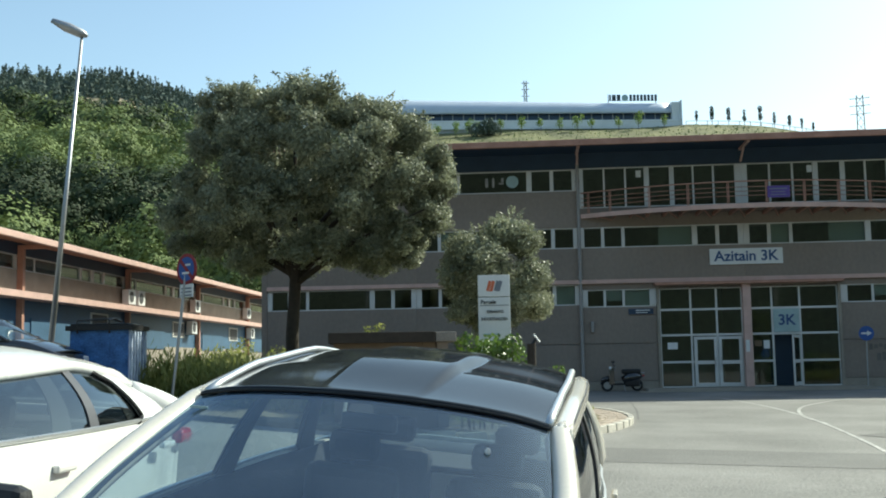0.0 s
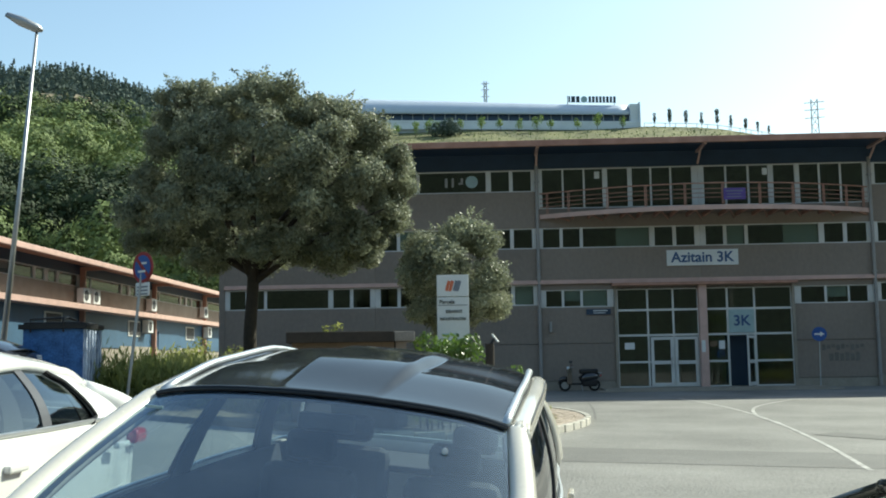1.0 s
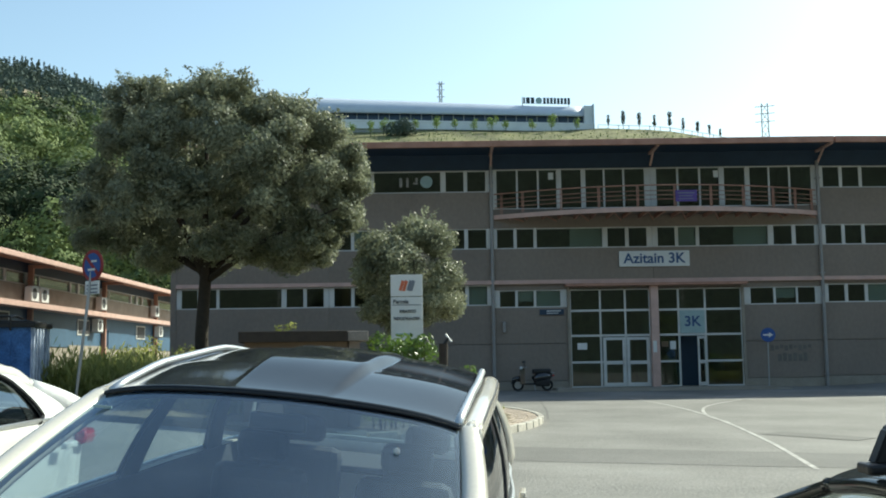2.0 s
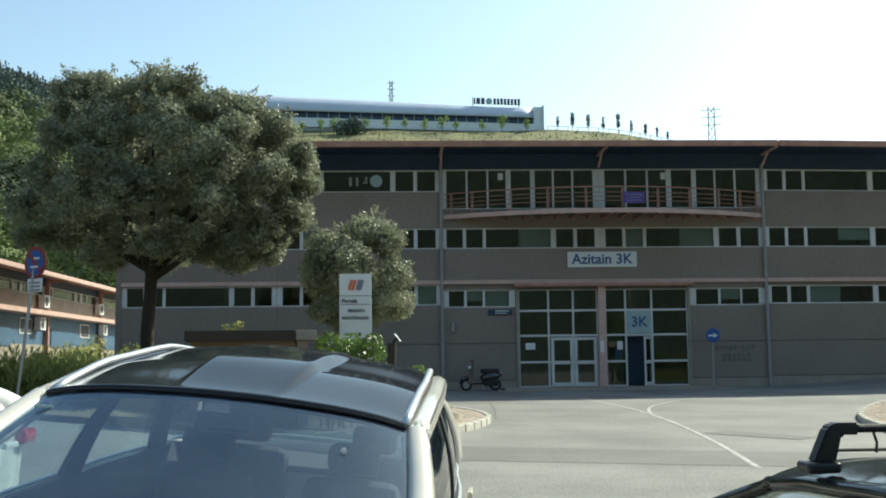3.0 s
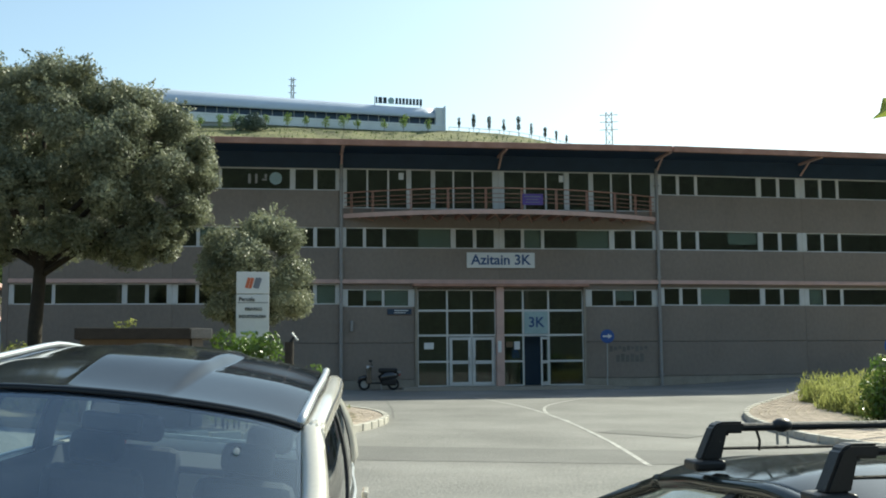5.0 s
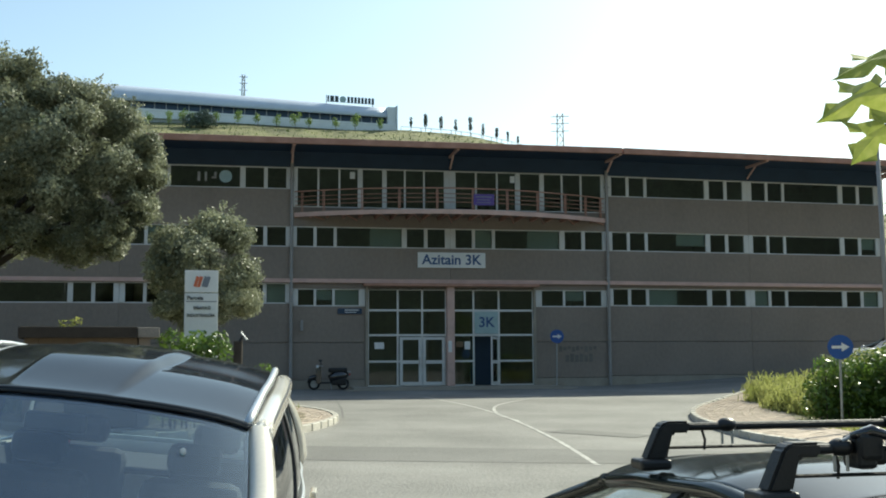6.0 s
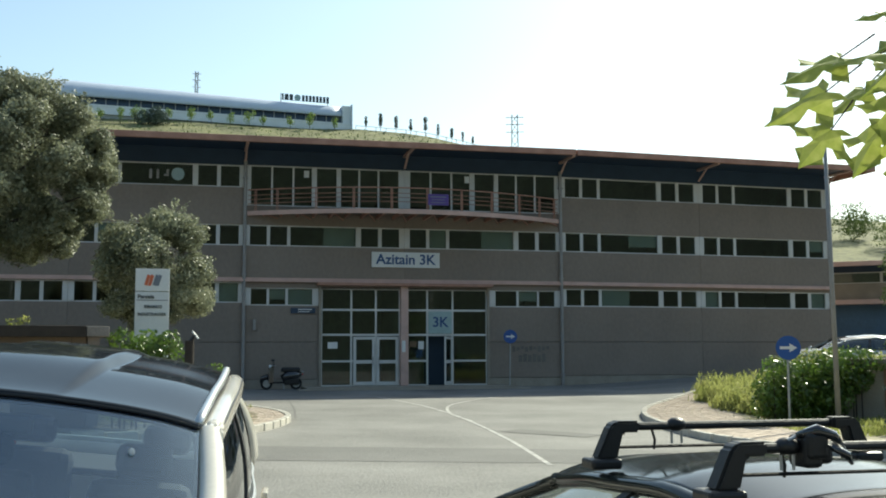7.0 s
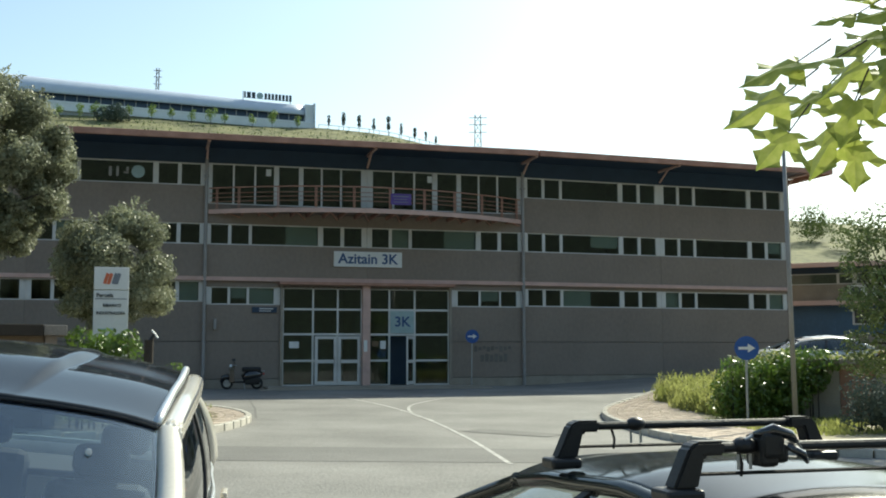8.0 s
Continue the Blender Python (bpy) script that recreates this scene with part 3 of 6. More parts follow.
    # dim lettering and disc behind the top-floor pane
    for x0, x1, z0, z1 in ((-1.9, -1.78, 9.3, 9.7), (-1.6, -1.5, 9.3, 9.7), (-1.3, -1.1, 9.42, 9.5), (-1.2, -1.1, 9.52, 9.7)):
        part("pane_sticker", boxes([(x0, x1, 46.06, 46.07, z0, z1)]), M["pipe"], b)
    part("pane_sticker", disc(bmesh.new(), 0.27, 46.06, 46.07, 28, (-0.72, 0, 9.52)), M["teal"], b)
    for x in (4.62, 11.85):
        part("notice", boxes([(x, x + 0.22, 46.05, 46.06, 9.55, 9.85)]), M["signwhite"], b)
    # balcony with a bowed front
    def bow(k):
        a = 2.2 + (16.3 - 2.2) * k
        return a, 46 - 2.0 * (1 - (2 * k - 1) ** 2)
    bal = part("balcony", slab(bmesh.new(), [bow(i / 40) for i in range(41)], 7.93, 7.97), M["concrete"], b, "bowed balcony slab with salmon edge beam")
    edge = bmesh.new()
    ring = [bow(i / 40) for i in range(41)]
    for p, q in zip(ring, ring[1:]):
        slab(edge, [(p[0], p[1] - 0.06), (q[0], q[1] - 0.06), (q[0], q[1] + 0.04), (p[0], p[1] + 0.04)], 7.8, 7.99)
    part("edge_beam", edge, M["pink"], bal, "salmon steel edge beam")
    for i in range(1, 20):
        x, y = bow(i / 20)
        if 46 - y > 0.3:
            part("joist", boxes([(x - 0.05, x + 0.05, y + 0.06, 45.99, 7.78, 7.926)]), M["terracotta"], bal)
            if i % 2:
                part("brace", tube(bmesh.new(), [(x, y + 0.1, 7.86), (x + 0.6, 45.95, 7.7)], 0.03, 6), M["terracotta"], bal)
    for z in (8.32, 8.5, 8.68, 8.92):
        rail = tube(bmesh.new(), [(bow(i / 40)[0], bow(i / 40)[1] + 0.06, z) for i in range(41)], 0.014 if z < 8.9 else 0.028, 6)
        part("railing", rail, M["terracotta"], bal, "terracotta steel rail")
    for i in range(11):
        x, y = bow((0.34, 1.23, 2.82, 4.36, 5.95, 7.5, 9.05, 10.5, 11.9, 13.0, 13.85)[i] / 14.1)
        part("rail_post", boxes([(x - 0.045, x - 0.015, y + 0.03, y + 0.09, 7.97, 8.92), (x + 0.015, x + 0.045, y + 0.03, y + 0.09, 7.97, 8.92)]), M["terracotta"], bal)
    x, y = bow(0.565)
    part("banner", boxes([(x - 0.45, x + 0.45, y - 0.02, y, 8.2, 8.68)]), M["purple"], bal, "small purple banner")
    part("banner_writing", boxes([(x - 0.36, x + 0.34, y - 0.03, y - 0.021, 8.54, 8.58), (x - 0.3, x + 0.26, y - 0.03, y - 0.021, 8.42, 8.45), (x - 0.33, x + 0.3, y - 0.03, y - 0.021, 8.3, 8.33)]), M["signgrey"], bal)
    return b


main_building()


# ---------------------------------------------------------------- low wings on both sides
def low_wing(name, label, m, length, bay, k, acs, rng):
    """A two-storey shed seen along its front. Local x runs along the front, y goes inward; heights over its own eye line."""
    b = thing(name, label, "building")
    b.matrix_basis = m
    z = lambda v: 1.72 + v * k
    n = round(length / bay)
    for i in range(n):
        x = i * bay
        for lo, hi, mt in ((z(-0.9), z(0.7), "concrete_light"), (z(0.7), z(1.75), "bluewall"), (z(1.9), z(2.45), "concrete_light"), (z(2.83), z(3.2), "navy")):
            part("wall_panel", box(bmesh.new(), x + 0.01, x + bay - 0.01, 0, 0.25, lo, hi), M[mt], b)
        w = bay
        panes = [(0.3, w * 0.13), (w * 0.14, w * 0.52), (w * 0.54, w * 0.63), (w * 0.66, w * 0.75), (w * 0.77, w - 0.25)]
        window_strip(b, pose(x, 0, 0), panes, z(2.45), z(2.83), w, rng=rng, blinds=0.1)
        part("window", boxes([(x + bay * 0.62, x + bay * 0.8, -0.04, 0.0, z(1.05), z(1.6))]), M["frame"], b)
        part("pane", boxes([(x + bay * 0.635, x + bay * 0.785, -0.06, -0.045, z(1.1), z(1.55))]), M["fan"], b)
        part("shop_panel", boxes([(x + bay * 0.1, x + bay * 0.5, -0.05, 0.0, z(0.62), z(1.3))]), M["bluewall"] if rng.random() < 0.85 else M["signwhite"], b)
        part("column", boxes([(x - 0.1, x + 0.1, -0.25, 0.0, z(-0.9), z(3.05))], 0.01), M["terracotta"], b)
        part("bracket", boxes([(x - 0.09, x + 0.09, -1.3, 0, z(2.96), z(3.06))]), M["terracotta"], b)
        part("interior", boxes([(x, x + bay, 4, 4.1, z(1.8), z(3.1)), (x, x + bay, 0.3, 4, z(1.9), z(1.95))]), M["room"], b)
        part("band", boxes([(x, x + bay, -0.75, 0.0, z(1.72), z(1.8)), (x, x + bay, -0.8, -0.68, z(1.72), z(1.88))], 0.01), M["pink"], b)
        part("roof", slab(bmesh.new(), [(x, -1.45), (x + bay, -1.45), (x + bay, 10), (x, 10)], lambda a, c: z(3.12) + 0.05 * c, lambda a, c: z(3.19) + 0.05 * c), M["roof"], b)
        part("gutter", boxes([(x, x + bay, -1.62, -1.44, z(2.98), z(3.13))], 0.02), M["pink"], b)
    part("side_wall", box(bmesh.new(), length, length + 0.25, 0, 10, z(-0.9), z(3.3)), M["concrete"], b)
    for x, zz in acs:
        ac_unit(b, (x, -0.3, z(zz)))
    return b


def ac_unit(parent, at):
    a = part("air_conditioner", boxes([(-0.45, 0.45, -0.18, 0.18, 0, 0.72)], 0.02), M["signwhite"], parent, "white air conditioner outdoor unit")
    a.location = at
    part("fan_grille", disc(bmesh.new(), 0.27, -0.2, -0.18, 24, (-0.1, 0, 0.36)), M["fan"], a)
    part("bracket", boxes([(-0.4, -0.35, -0.2, 0.3, -0.06, 0), (0.35, 0.4, -0.2, 0.3, -0.06, 0)]), M["steel"], a)


K = 1.6
low_wing("workshop_wing", "low two-storey workshop row with salmon bands, blue shutters and air conditioners", pose(-12.6 * K, 18.2 * K, 0, 0, 0, 90), 10.9 * K * 3, 10.9 * K / 1.5 * 0.96, K,
         [(22.0, 1.95), (23.3, 1.95), (32.4, 2.0), (43.8, 2.05), (44.8, 1.2), (31.8, 1.2)], random.Random(3))


# ---------------------------------------------------------------- plants
def tree(name, label, base, trunk_top, trunk_r, balls, mat_leaf, per, leaf, seed, lean=(0, 0)):
    rng = np.random.default_rng(seed)
    t = thing(name, label, "tree", base)
    bm = bmesh.new()
    h = trunk_top
    tube(bm, [(0, 0, -0.1), (0.02, 0, h * 0.3), (lean[0] * 0.5, lean[1] * 0.5, h * 0.7), (lean[0], lean[1], h)], [trunk_r * 1.25, trunk_r, trunk_r * 0.92, trunk_r * 0.85], 12)
    part("trunk", bm, M["bark"], t, smooth=True)
    for i, (x, y, z, r) in enumerate(balls):
        if i % 2 == 0:
            a = Vector((lean[0], lean[1], h * (0.85 + 0.15 * rng.random())))
            e = Vector((x, y, z))
            mid = a.lerp(e, 0.5) + Vector((0, 0, 0.25 * r))
            part("limb", tube(bmesh.new(), [a, mid, e], [trunk_r * 0.5, trunk_r * 0.3, trunk_r * 0.1], 7), M["bark"], t, smooth=True)
    c, u, s = leaf_cloud(rng, balls, per, leaf)
    tagged(quads("crown", c, u, s, mat_leaf, t), kind="stuff")
    return t


def clumps(rng, outline, depth, n, r0, r1):
    """Balls inside a plan-and-height outline: rows of (z, x_from, x_to)."""
    out = []
    while len(out) < n:
        i = int(rng.integers(0, len(outline) - 1))
        k = rng.random()
        z = outline[i][0] + (outline[i + 1][0] - outline[i][0]) * k
        a = outline[i][1] + (outline[i + 1][1] - outline[i][1]) * k
        b = outline[i][2] + (outline[i + 1][2] - outline[i][2]) * k
        x = a + (b - a) * rng.random()
        y = (rng.random() * 2 - 1) * depth * (0.4 + 0.6 * math.sin(math.pi * min(1, max(0, (x - a) / max(0.1, b - a)))))
        out.append((x, y, z, r0 + (r1 - r0) * rng.random()))
    return out


def lobed_crown(rng, lobes, depth, size, per, name, parent):
    """A crown of lobes (x, z, r): each lobe carries tufts of leaves on its skin and a loose dark core; lobes in the middle of the crown stand at the front and at the back too."""
    lo, hi = np.array(lobes).min(0), np.array(lobes).max(0)
    mx, mz, ax, az = (lo[0] + hi[0]) / 2, (lo[1] + hi[1]) / 2, (hi[0] - lo[0]) / 2 + 0.3, (hi[1] - lo[1]) / 2 + 0.3
    C, N, S = [], [], []

    def add(p, n, s):
        C.append(p)
        N.append(n)
        S.append(np.full(len(p), s))
    for x, z, r in lobes:
        r *= 0.87
        e = min(1, ((x - mx) / ax) ** 2 + ((z - mz) / az) ** 2)
        far = depth * math.sqrt(1 - e)
        ys = [rng.uniform(-0.4, 0.4) * depth * 0.4] if far < 0.3 * depth else [-far * rng.uniform(0.75, 1.0), far * rng.uniform(0.75, 1.0)] + ([rng.uniform(-0.3, 0.3)] if far < 0.75 * depth else [])
        for y in ys:
            o = np.array([x + rng.normal() * 0.06, y, z + rng.normal() * 0.06])
            for _ in range(int(9 + 34 * r * r)):
                d = rand_dirs(rng, 1)[0]
                q = o + d * r * np.array([0.85, 0.85, 0.75]) * rng.uniform(0.72, 1.0)
                tr = rng.uniform(0.16, 0.3) * (0.7 + 0.5 * r)
                n = int(per * tr * tr * 10)
                dd = rand_dirs(rng, n)
                add(q + dd * (tr * (0.45 + 0.65 * rng.random(n)))[:, None] * np.array([1, 1, 0.8]), dd * 0.5 + d * 0.55, size)
            for _ in range(int(5 + 5 * r)):
                # a shoot that sticks out of the lobe
                d = rand_dirs(rng, 1)[0] * np.array([1, 1, 0.8]) + np.array([0, 0, 0.25])
                n = 26
                t = rng.random(n)
                add(o + d * (r * (0.8 + 0.42 * t))[:, None] + rng.normal(0, 0.035, (n, 3)), np.tile(d, (n, 1)) * 0.3, size)
            n = int(650 * r * r)
            dd = rand_dirs(rng, n)
            add(o + dd * (r * 0.62 * rng.random(n) ** 0.4)[:, None], dd * 0.8, size * 1.9)
    c, nn, ss = np.concatenate(C), np.concatenate(N), np.concatenate(S)
    k = len(c)
    nn = nn + rand_dirs(rng, k) * 0.85
    a = np.cross(nn, rand_dirs(rng, k))
    a /= np.linalg.norm(a, axis=1, keepdims=True) + 1e-9
    b = np.cross(nn, a)
    b /= np.linalg.norm(b, axis=1, keepdims=True) + 1e-9
    w = (ss * (0.65 + 0.7 * rng.random(k)))[:, None]
    return tagged(quads(name, c, a * w, b * w * 0.6, M["oak"], parent), kind="stuff")


def oak_tree(label, base, trunk, r, lobes, depth, size, per, seed):
    rng = np.random.default_rng(seed)
    t = thing("oak_tree", label, "tree", base)
    part("trunk", tube(bmesh.new(), [(0, 0, -0.1), (0.03, 0, 0.3), (-0.02, 0, trunk * 0.55), (0.06, 0, trunk), (0.1, 0, trunk * 1.4)], [r * 1.5, r * 1.1, r, r * 0.9, r * 0.5], 14), M["bark"], t, smooth=True)
    for x, z, rr in lobes[::4]:
        a, e = Vector((0.04, 0, trunk * rng.uniform(0.9, 1.2))), Vector((x, rng.uniform(-0.5, 0.5) * depth, z))
        part("limb", tube(bmesh.new(), [a, a.lerp(e, 0.45) + Vector((0, 0, 0.2)), e], [r * 0.55, r * 0.34, r * 0.1], 7), M["bark"], t, smooth=True)
    lobed_crown(rng, lobes, depth, size, per, "crown", t)
    return t


OAK = [(-1.71, 7.4, 0.6), (-1.97, 6.83, 0.44), (-1.11, 7.5, 0.53), (-0.55, 7.35, 0.56), (0.29, 7.35, 0.6), (0.92, 7.25, 0.56), (1.69, 6.6, 0.6), (2.36, 6.5, 0.55), (2.9, 6.15, 0.5), (3.36, 5.6, 0.48), (3.4, 5.05, 0.43),
       (2.8, 5.05, 0.64), (3.2, 4.4, 0.45), (2.56, 4.0, 0.6), (1.9, 3.6, 0.5), (2.76, 3.4, 0.3), (1.16, 3.7, 0.6), (1.56, 5.25, 0.8), (0.7, 6.05, 0.83), (-0.57, 6.2, 0.83), (-1.57, 6.0, 0.56), (-2.1, 5.2, 0.5),
       (-2.5, 4.5, 0.53), (-2.7, 4.0, 0.43), (-2.0, 3.8, 0.53), (-1.24, 4.3, 0.8), (0, 4.6, 0.83), (0.23, 3.6, 0.53), (-0.97, 3.5, 0.45), (0.8, 4.9, 0.8), (1.8, 4.5, 0.7), (-0.6, 5.2, 0.8), (2.2, 5.8, 0.6)]
oak_tree("large dusty grey-green evergreen oak with a broad lobed crown", (-5.54, 24.4, near(-5.54, 24.4)), 3.0, 0.15, [(x, z if z < 6.9 else z - 0.22, r) for x, z, r in OAK], 2.3, 0.038, 300, 2)
LITTLE = [(0.07, 4.4, 0.5), (0.66, 4.15, 0.48), (-0.7, 4.05, 0.5), (0.9, 3.4, 0.42), (0.93, 2.65, 0.37), (-0.93, 3.3, 0.45), (-0.2, 3.5, 0.77), (0.2, 2.6, 0.58), (-0.8, 2.6, 0.42), (-1.15, 3.7, 0.26), (0.66, 3.0, 0.53), (-0.3, 2.2, 0.4)]
oak_tree("small round evergreen oak behind a sign", (-0.75, 24.5, near(-0.75, 24.5)), 2.0, 0.08, [(x * 0.93, z, r * 0.95) for x, z, r in LITTLE], 1.0, 0.035, 300, 3)


# ---------------------------------------------------------------- cars
def lerp(a, b, k):
    return a + (b - a) * k


def curve(pts, v):
    """Smooth interpolation through rows (v, value)."""
    for (a, p), (b, q) in zip(pts, pts[1:]):
        if v <= b:
            k = max(0, (v - a) / (b - a))
            k = k * k * (3 - 2 * k) * 0.5 + k * 0.5
            return p + (q - p) * k
    return pts[-1][1]


def wheel(parent, x, y, r, side):
    w = part("wheel", disc(bmesh.new(), r * 0.66, -0.09, 0.09, 28), M["steel"], parent)
    w.matrix_basis = pose(x, y, r, 0, 0, 90)
    bm = bmesh.new()
    ring = [(r * 0.66, -0.1), (r * 0.94, -0.11), (r, -0.07), (r, 0.07), (r * 0.94, 0.11), (r * 0.66, 0.1)]
    grid(bm, 36, 5, lambda u, v: (ring[round(v * 5)][0] * math.cos(u * 2 * math.pi), ring[round(v * 5)][1], ring[round(v * 5)][0] * math.sin(u * 2 * math.pi)))
    part("tyre", bm, M["rubber"], w, smooth=True)


def car(name, label, m, L, W, H, belt, ws0, ws1, rf, rr0, rr1, rw, paint, roofmat, glass, arch=0.07, front=0.12, rails=None, rear=0.1, bulge=0.0, hood=0.95, cant=0.03, pillars=((0.44, 0.475, 0.44), (0.74, 0.775, 0.74)), quarter=None):
    """A car that faces -y, its middle at the origin. ws0, ws1: foot and head of the windscreen; rr1, rr0: head and foot of the rear window (all y);
    rw: half width of the roof; front, rear: how far its ends lie under H."""
    c = thing(name, label, "car")
    c.matrix_basis = m
    hw = W / 2
    plan = lambda y: hw * (1 - 0.13 * smooth(L * 0.3, L * 0.5, abs(y)) - 0.05 * smooth(0.1, 0.3, abs(y) / L))
    prof = lambda z: curve([(0.2, 0.93), (0.5, 1.0), (belt * 0.82, 1.0), (belt, 0.965)], z)
    top = lambda y: belt if y > ws0 else lerp(hood - 0.16, belt, smooth(-L / 2, ws0, y) ** 0.6)
    for s in (-1, 1):
        bm = grid(bmesh.new(), 44, 10, lambda u, v: (s * plan(lerp(-L / 2, L / 2, u)) * prof(lerp(0.22, top(lerp(-L / 2, L / 2, u)), v)), lerp(-L / 2, L / 2, u), lerp(0.22, top(lerp(-L / 2, L / 2, u)), v)))
        part("body_side", solid(bm, 0.02), paint, c, smooth=True)
    bm = grid(bmesh.new(), 16, 12, lambda u, v: (lerp(-1, 1, u) * plan(lerp(-L / 2, ws0, v)) * 0.965, lerp(-L / 2, ws0, v) - 0.14 * (1 - (2 * u - 1) ** 2) * (1 - v), top(lerp(-L / 2, ws0, v)) + 0.05 * (1 - (2 * u - 1) ** 2)))
    part("bonnet", solid(bm, 0.02), paint, c, smooth=True)
    bm = grid(bmesh.new(), 16, 8, lambda u, v: (lerp(-1, 1, u) * plan(-L / 2) * prof(lerp(0.22, top(-L / 2), v)), -L / 2 - 0.14 * (1 - (2 * u - 1) ** 2) - 0.05 * math.sin(math.pi * v), lerp(0.22, top(-L / 2), v)))
    part("front_bumper", solid(bm, 0.02), paint, c, smooth=True)
    for s in (-1, 1):
        part("headlight", boxes([(s * hw * 0.55 - 0.18, s * hw * 0.55 + 0.18, -L / 2 - 0.12, -L / 2 + 0.1, 0.6, 0.75)], 0.03), M["lamp"], c)
    bm = grid(bmesh.new(), 16, 8, lambda u, v: (lerp(-1, 1, u) * plan(L / 2) * prof(lerp(0.22, belt, v)), L / 2 + 0.1 * (1 - (2 * u - 1) ** 2) - 0.12 * v * v, lerp(0.22, belt, v)))
    part("tailgate", solid(bm, 0.02), paint, c, smooth=True)
    for s in (-1, 1):
        part("tail_light", boxes([(s * hw * 0.8 - 0.09, s * hw * 0.8 + 0.09, L / 2 - 0.16, L / 2 + 0.05, belt - (0.3 if not quarter else 0.2), belt - (0.02 if not quarter else 0.1))], 0.03), M["redlamp"], c)
    part("underbody", boxes([(-hw * 0.9, hw * 0.9, -L / 2 + 0.1, L / 2 - 0.1, 0.2, 0.32)], 0.02), M["black"], c)
    # roof
    zr = lambda v: H - curve([(0, front), (0.28, front * 0.36), (0.6, 0), (0.85, rear * 0.35), (1, rear)], v)
    rwv = lambda v: rw * (1 + 0.03 * math.sin(math.pi * v) - 0.1 * v * v)
    bowf = lambda u, v: -0.1 * (1 - u * u) * (1 - v) ** 2

    def roof_pt(u, v, lift=0.0):
        b = bulge * (1 - smooth(0.25 + 0.12 * v, 0.29 + 0.2 * v, abs(u))) * smooth(-0.02, 0.3, v) * (1 - smooth(0.4, 0.8, v)) if bulge else 0
        return (u * rwv(v), lerp(ws1, rr1, v) + bowf(u, v), zr(v) - arch * u * u - 0.02 * u ** 6 + b + lift)
    bm = grid(bmesh.new(), 120 if bulge else 60, 40, lambda a, v: roof_pt(2 * a - 1, v))
    part("roof", solid(bm, -0.012), roofmat, c, smooth=True)
    # windscreen and rear window
    bm = grid(bmesh.new(), 24, 12, lambda a, v: tuple(lerp(p, q, v) for p, q in zip(
        ((2 * a - 1) * hw * 0.9, ws0 - 0.22 * (1 - (2 * a - 1) ** 2), belt - 0.02), roof_pt(2 * a - 1, 0, -0.004))))
    g = part("windscreen", face_out(bm, (0, -1, 0.5)), glass[0], c, smooth=True)
    g.visible_shadow = False
    bm = grid(bmesh.new(), 24, 8, lambda a, v: tuple(lerp(p, q, v) for p, q in zip(
        ((2 * a - 1) * hw * 0.85, rr0 + 0.12 * (1 - (2 * a - 1) ** 2), belt - 0.02), roof_pt(2 * a - 1, 1, -0.004))))
    g = part("rear_window", face_out(bm, (0, 1, 0.5)), glass[-1], c, smooth=True)
    g.visible_shadow = False
    # sides: glass, pillars, frames

    def side_pt(s, y, k):
        """k 0 at the belt, 1 at the roof edge; the ends follow the pillars."""
        lo = lerp(ws0 + 0.05, rr0 - 0.05, y)
        hi = lerp(ws1 + 0.03, rr1 - 0.03, y)
        p = Vector((s * hw * 0.955 * (plan(lo) / hw), lo, belt - 0.01))
        v = min(1, max(0, (hi - ws1) / (rr1 - ws1)))
        q = Vector((s * (rwv(v) + 0.015), hi, zr(v) - arch - 0.045))
        r = p.lerp(q, k)
        r.x += s * 0.035 * math.sin(math.pi * k)
        return r
    for s in (-1, 1):
        bm = grid(bmesh.new(), 24, 8, lambda u, k: side_pt(s, u, k))
        g = part("side_window", face_out(bm, (s, 0, 0)), glass[1], c, smooth=True)
        g.visible_shadow = False
        for y0, y1, y2 in pillars:
            bm = grid(bmesh.new(), 1, 8, lambda u, k: side_pt(s, lerp(y0, y1, u) + (y2 - y0) * k, k) + Vector((s * 0.008, 0, 0)))
            part("door_pillar", solid(bm, 0.012), M["black"] if not quarter else M["pillar"], c)
        if quarter:
            # painted panel behind the last side window, which ends in a rounded slope
            rim = lambda k: quarter[0] + (quarter[1] - quarter[0]) * k ** 1.6 - 0.05 * smooth(0.82, 1.0, k) - 0.03 * (1 - smooth(0.0, 0.12, k))
            bm = grid(bmesh.new(), 6, 16, lambda u, k: side_pt(s, lerp(rim(k), 1.03, u), k * 1.02) + Vector((s * 0.012, 0, 0)))
            part("rear_quarter_panel", solid(bm, 0.014), paint, c, smooth=True)
            bead = [side_pt(s, rim(k / 16), k / 16) + Vector((s * 0.016, 0, 0)) for k in range(17)]
            part("window_seal", tube(bmesh.new(), bead, 0.012, 6), M["black"], c)
        wide = cant - 0.03
        top_rail = [side_pt(s, u / 20, 1) + Vector((s * wide, 0, 0.012 - wide)) for u in range(21)]
        part("roof_rail_panel", tube(bmesh.new(), top_rail, cant, 12), paint, c, smooth=True)
        apil = [side_pt(s, 0, k / 8) + Vector((s * wide, -0.02 + wide, -0.5 * wide)) for k in range(9)]
        part("windscreen_pillar", tube(bmesh.new(), apil + top_rail[:2], cant, 12), paint, c, smooth=True)
        if wide > 0:
            seam = [p + Vector((s * 0.6 * cant, -0.8 * cant, 0.1 * cant)) for p in apil] + [p + Vector((s * 0.75 * cant, -0.35 * cant, 0.62 * cant)) for p in top_rail[2:]]
            part("door_seam", tube(bmesh.new(), seam, 0.005, 6), M["black"], c)
            edge = [p + Vector((-s * 0.85 * cant, -0.6 * cant, 0)) for p in apil]
            part("windscreen_trim", tube(bmesh.new(), edge, 0.012, 6), M["black"], c)
        dp = [side_pt(s, 1, k / 8) for k in range(9)]
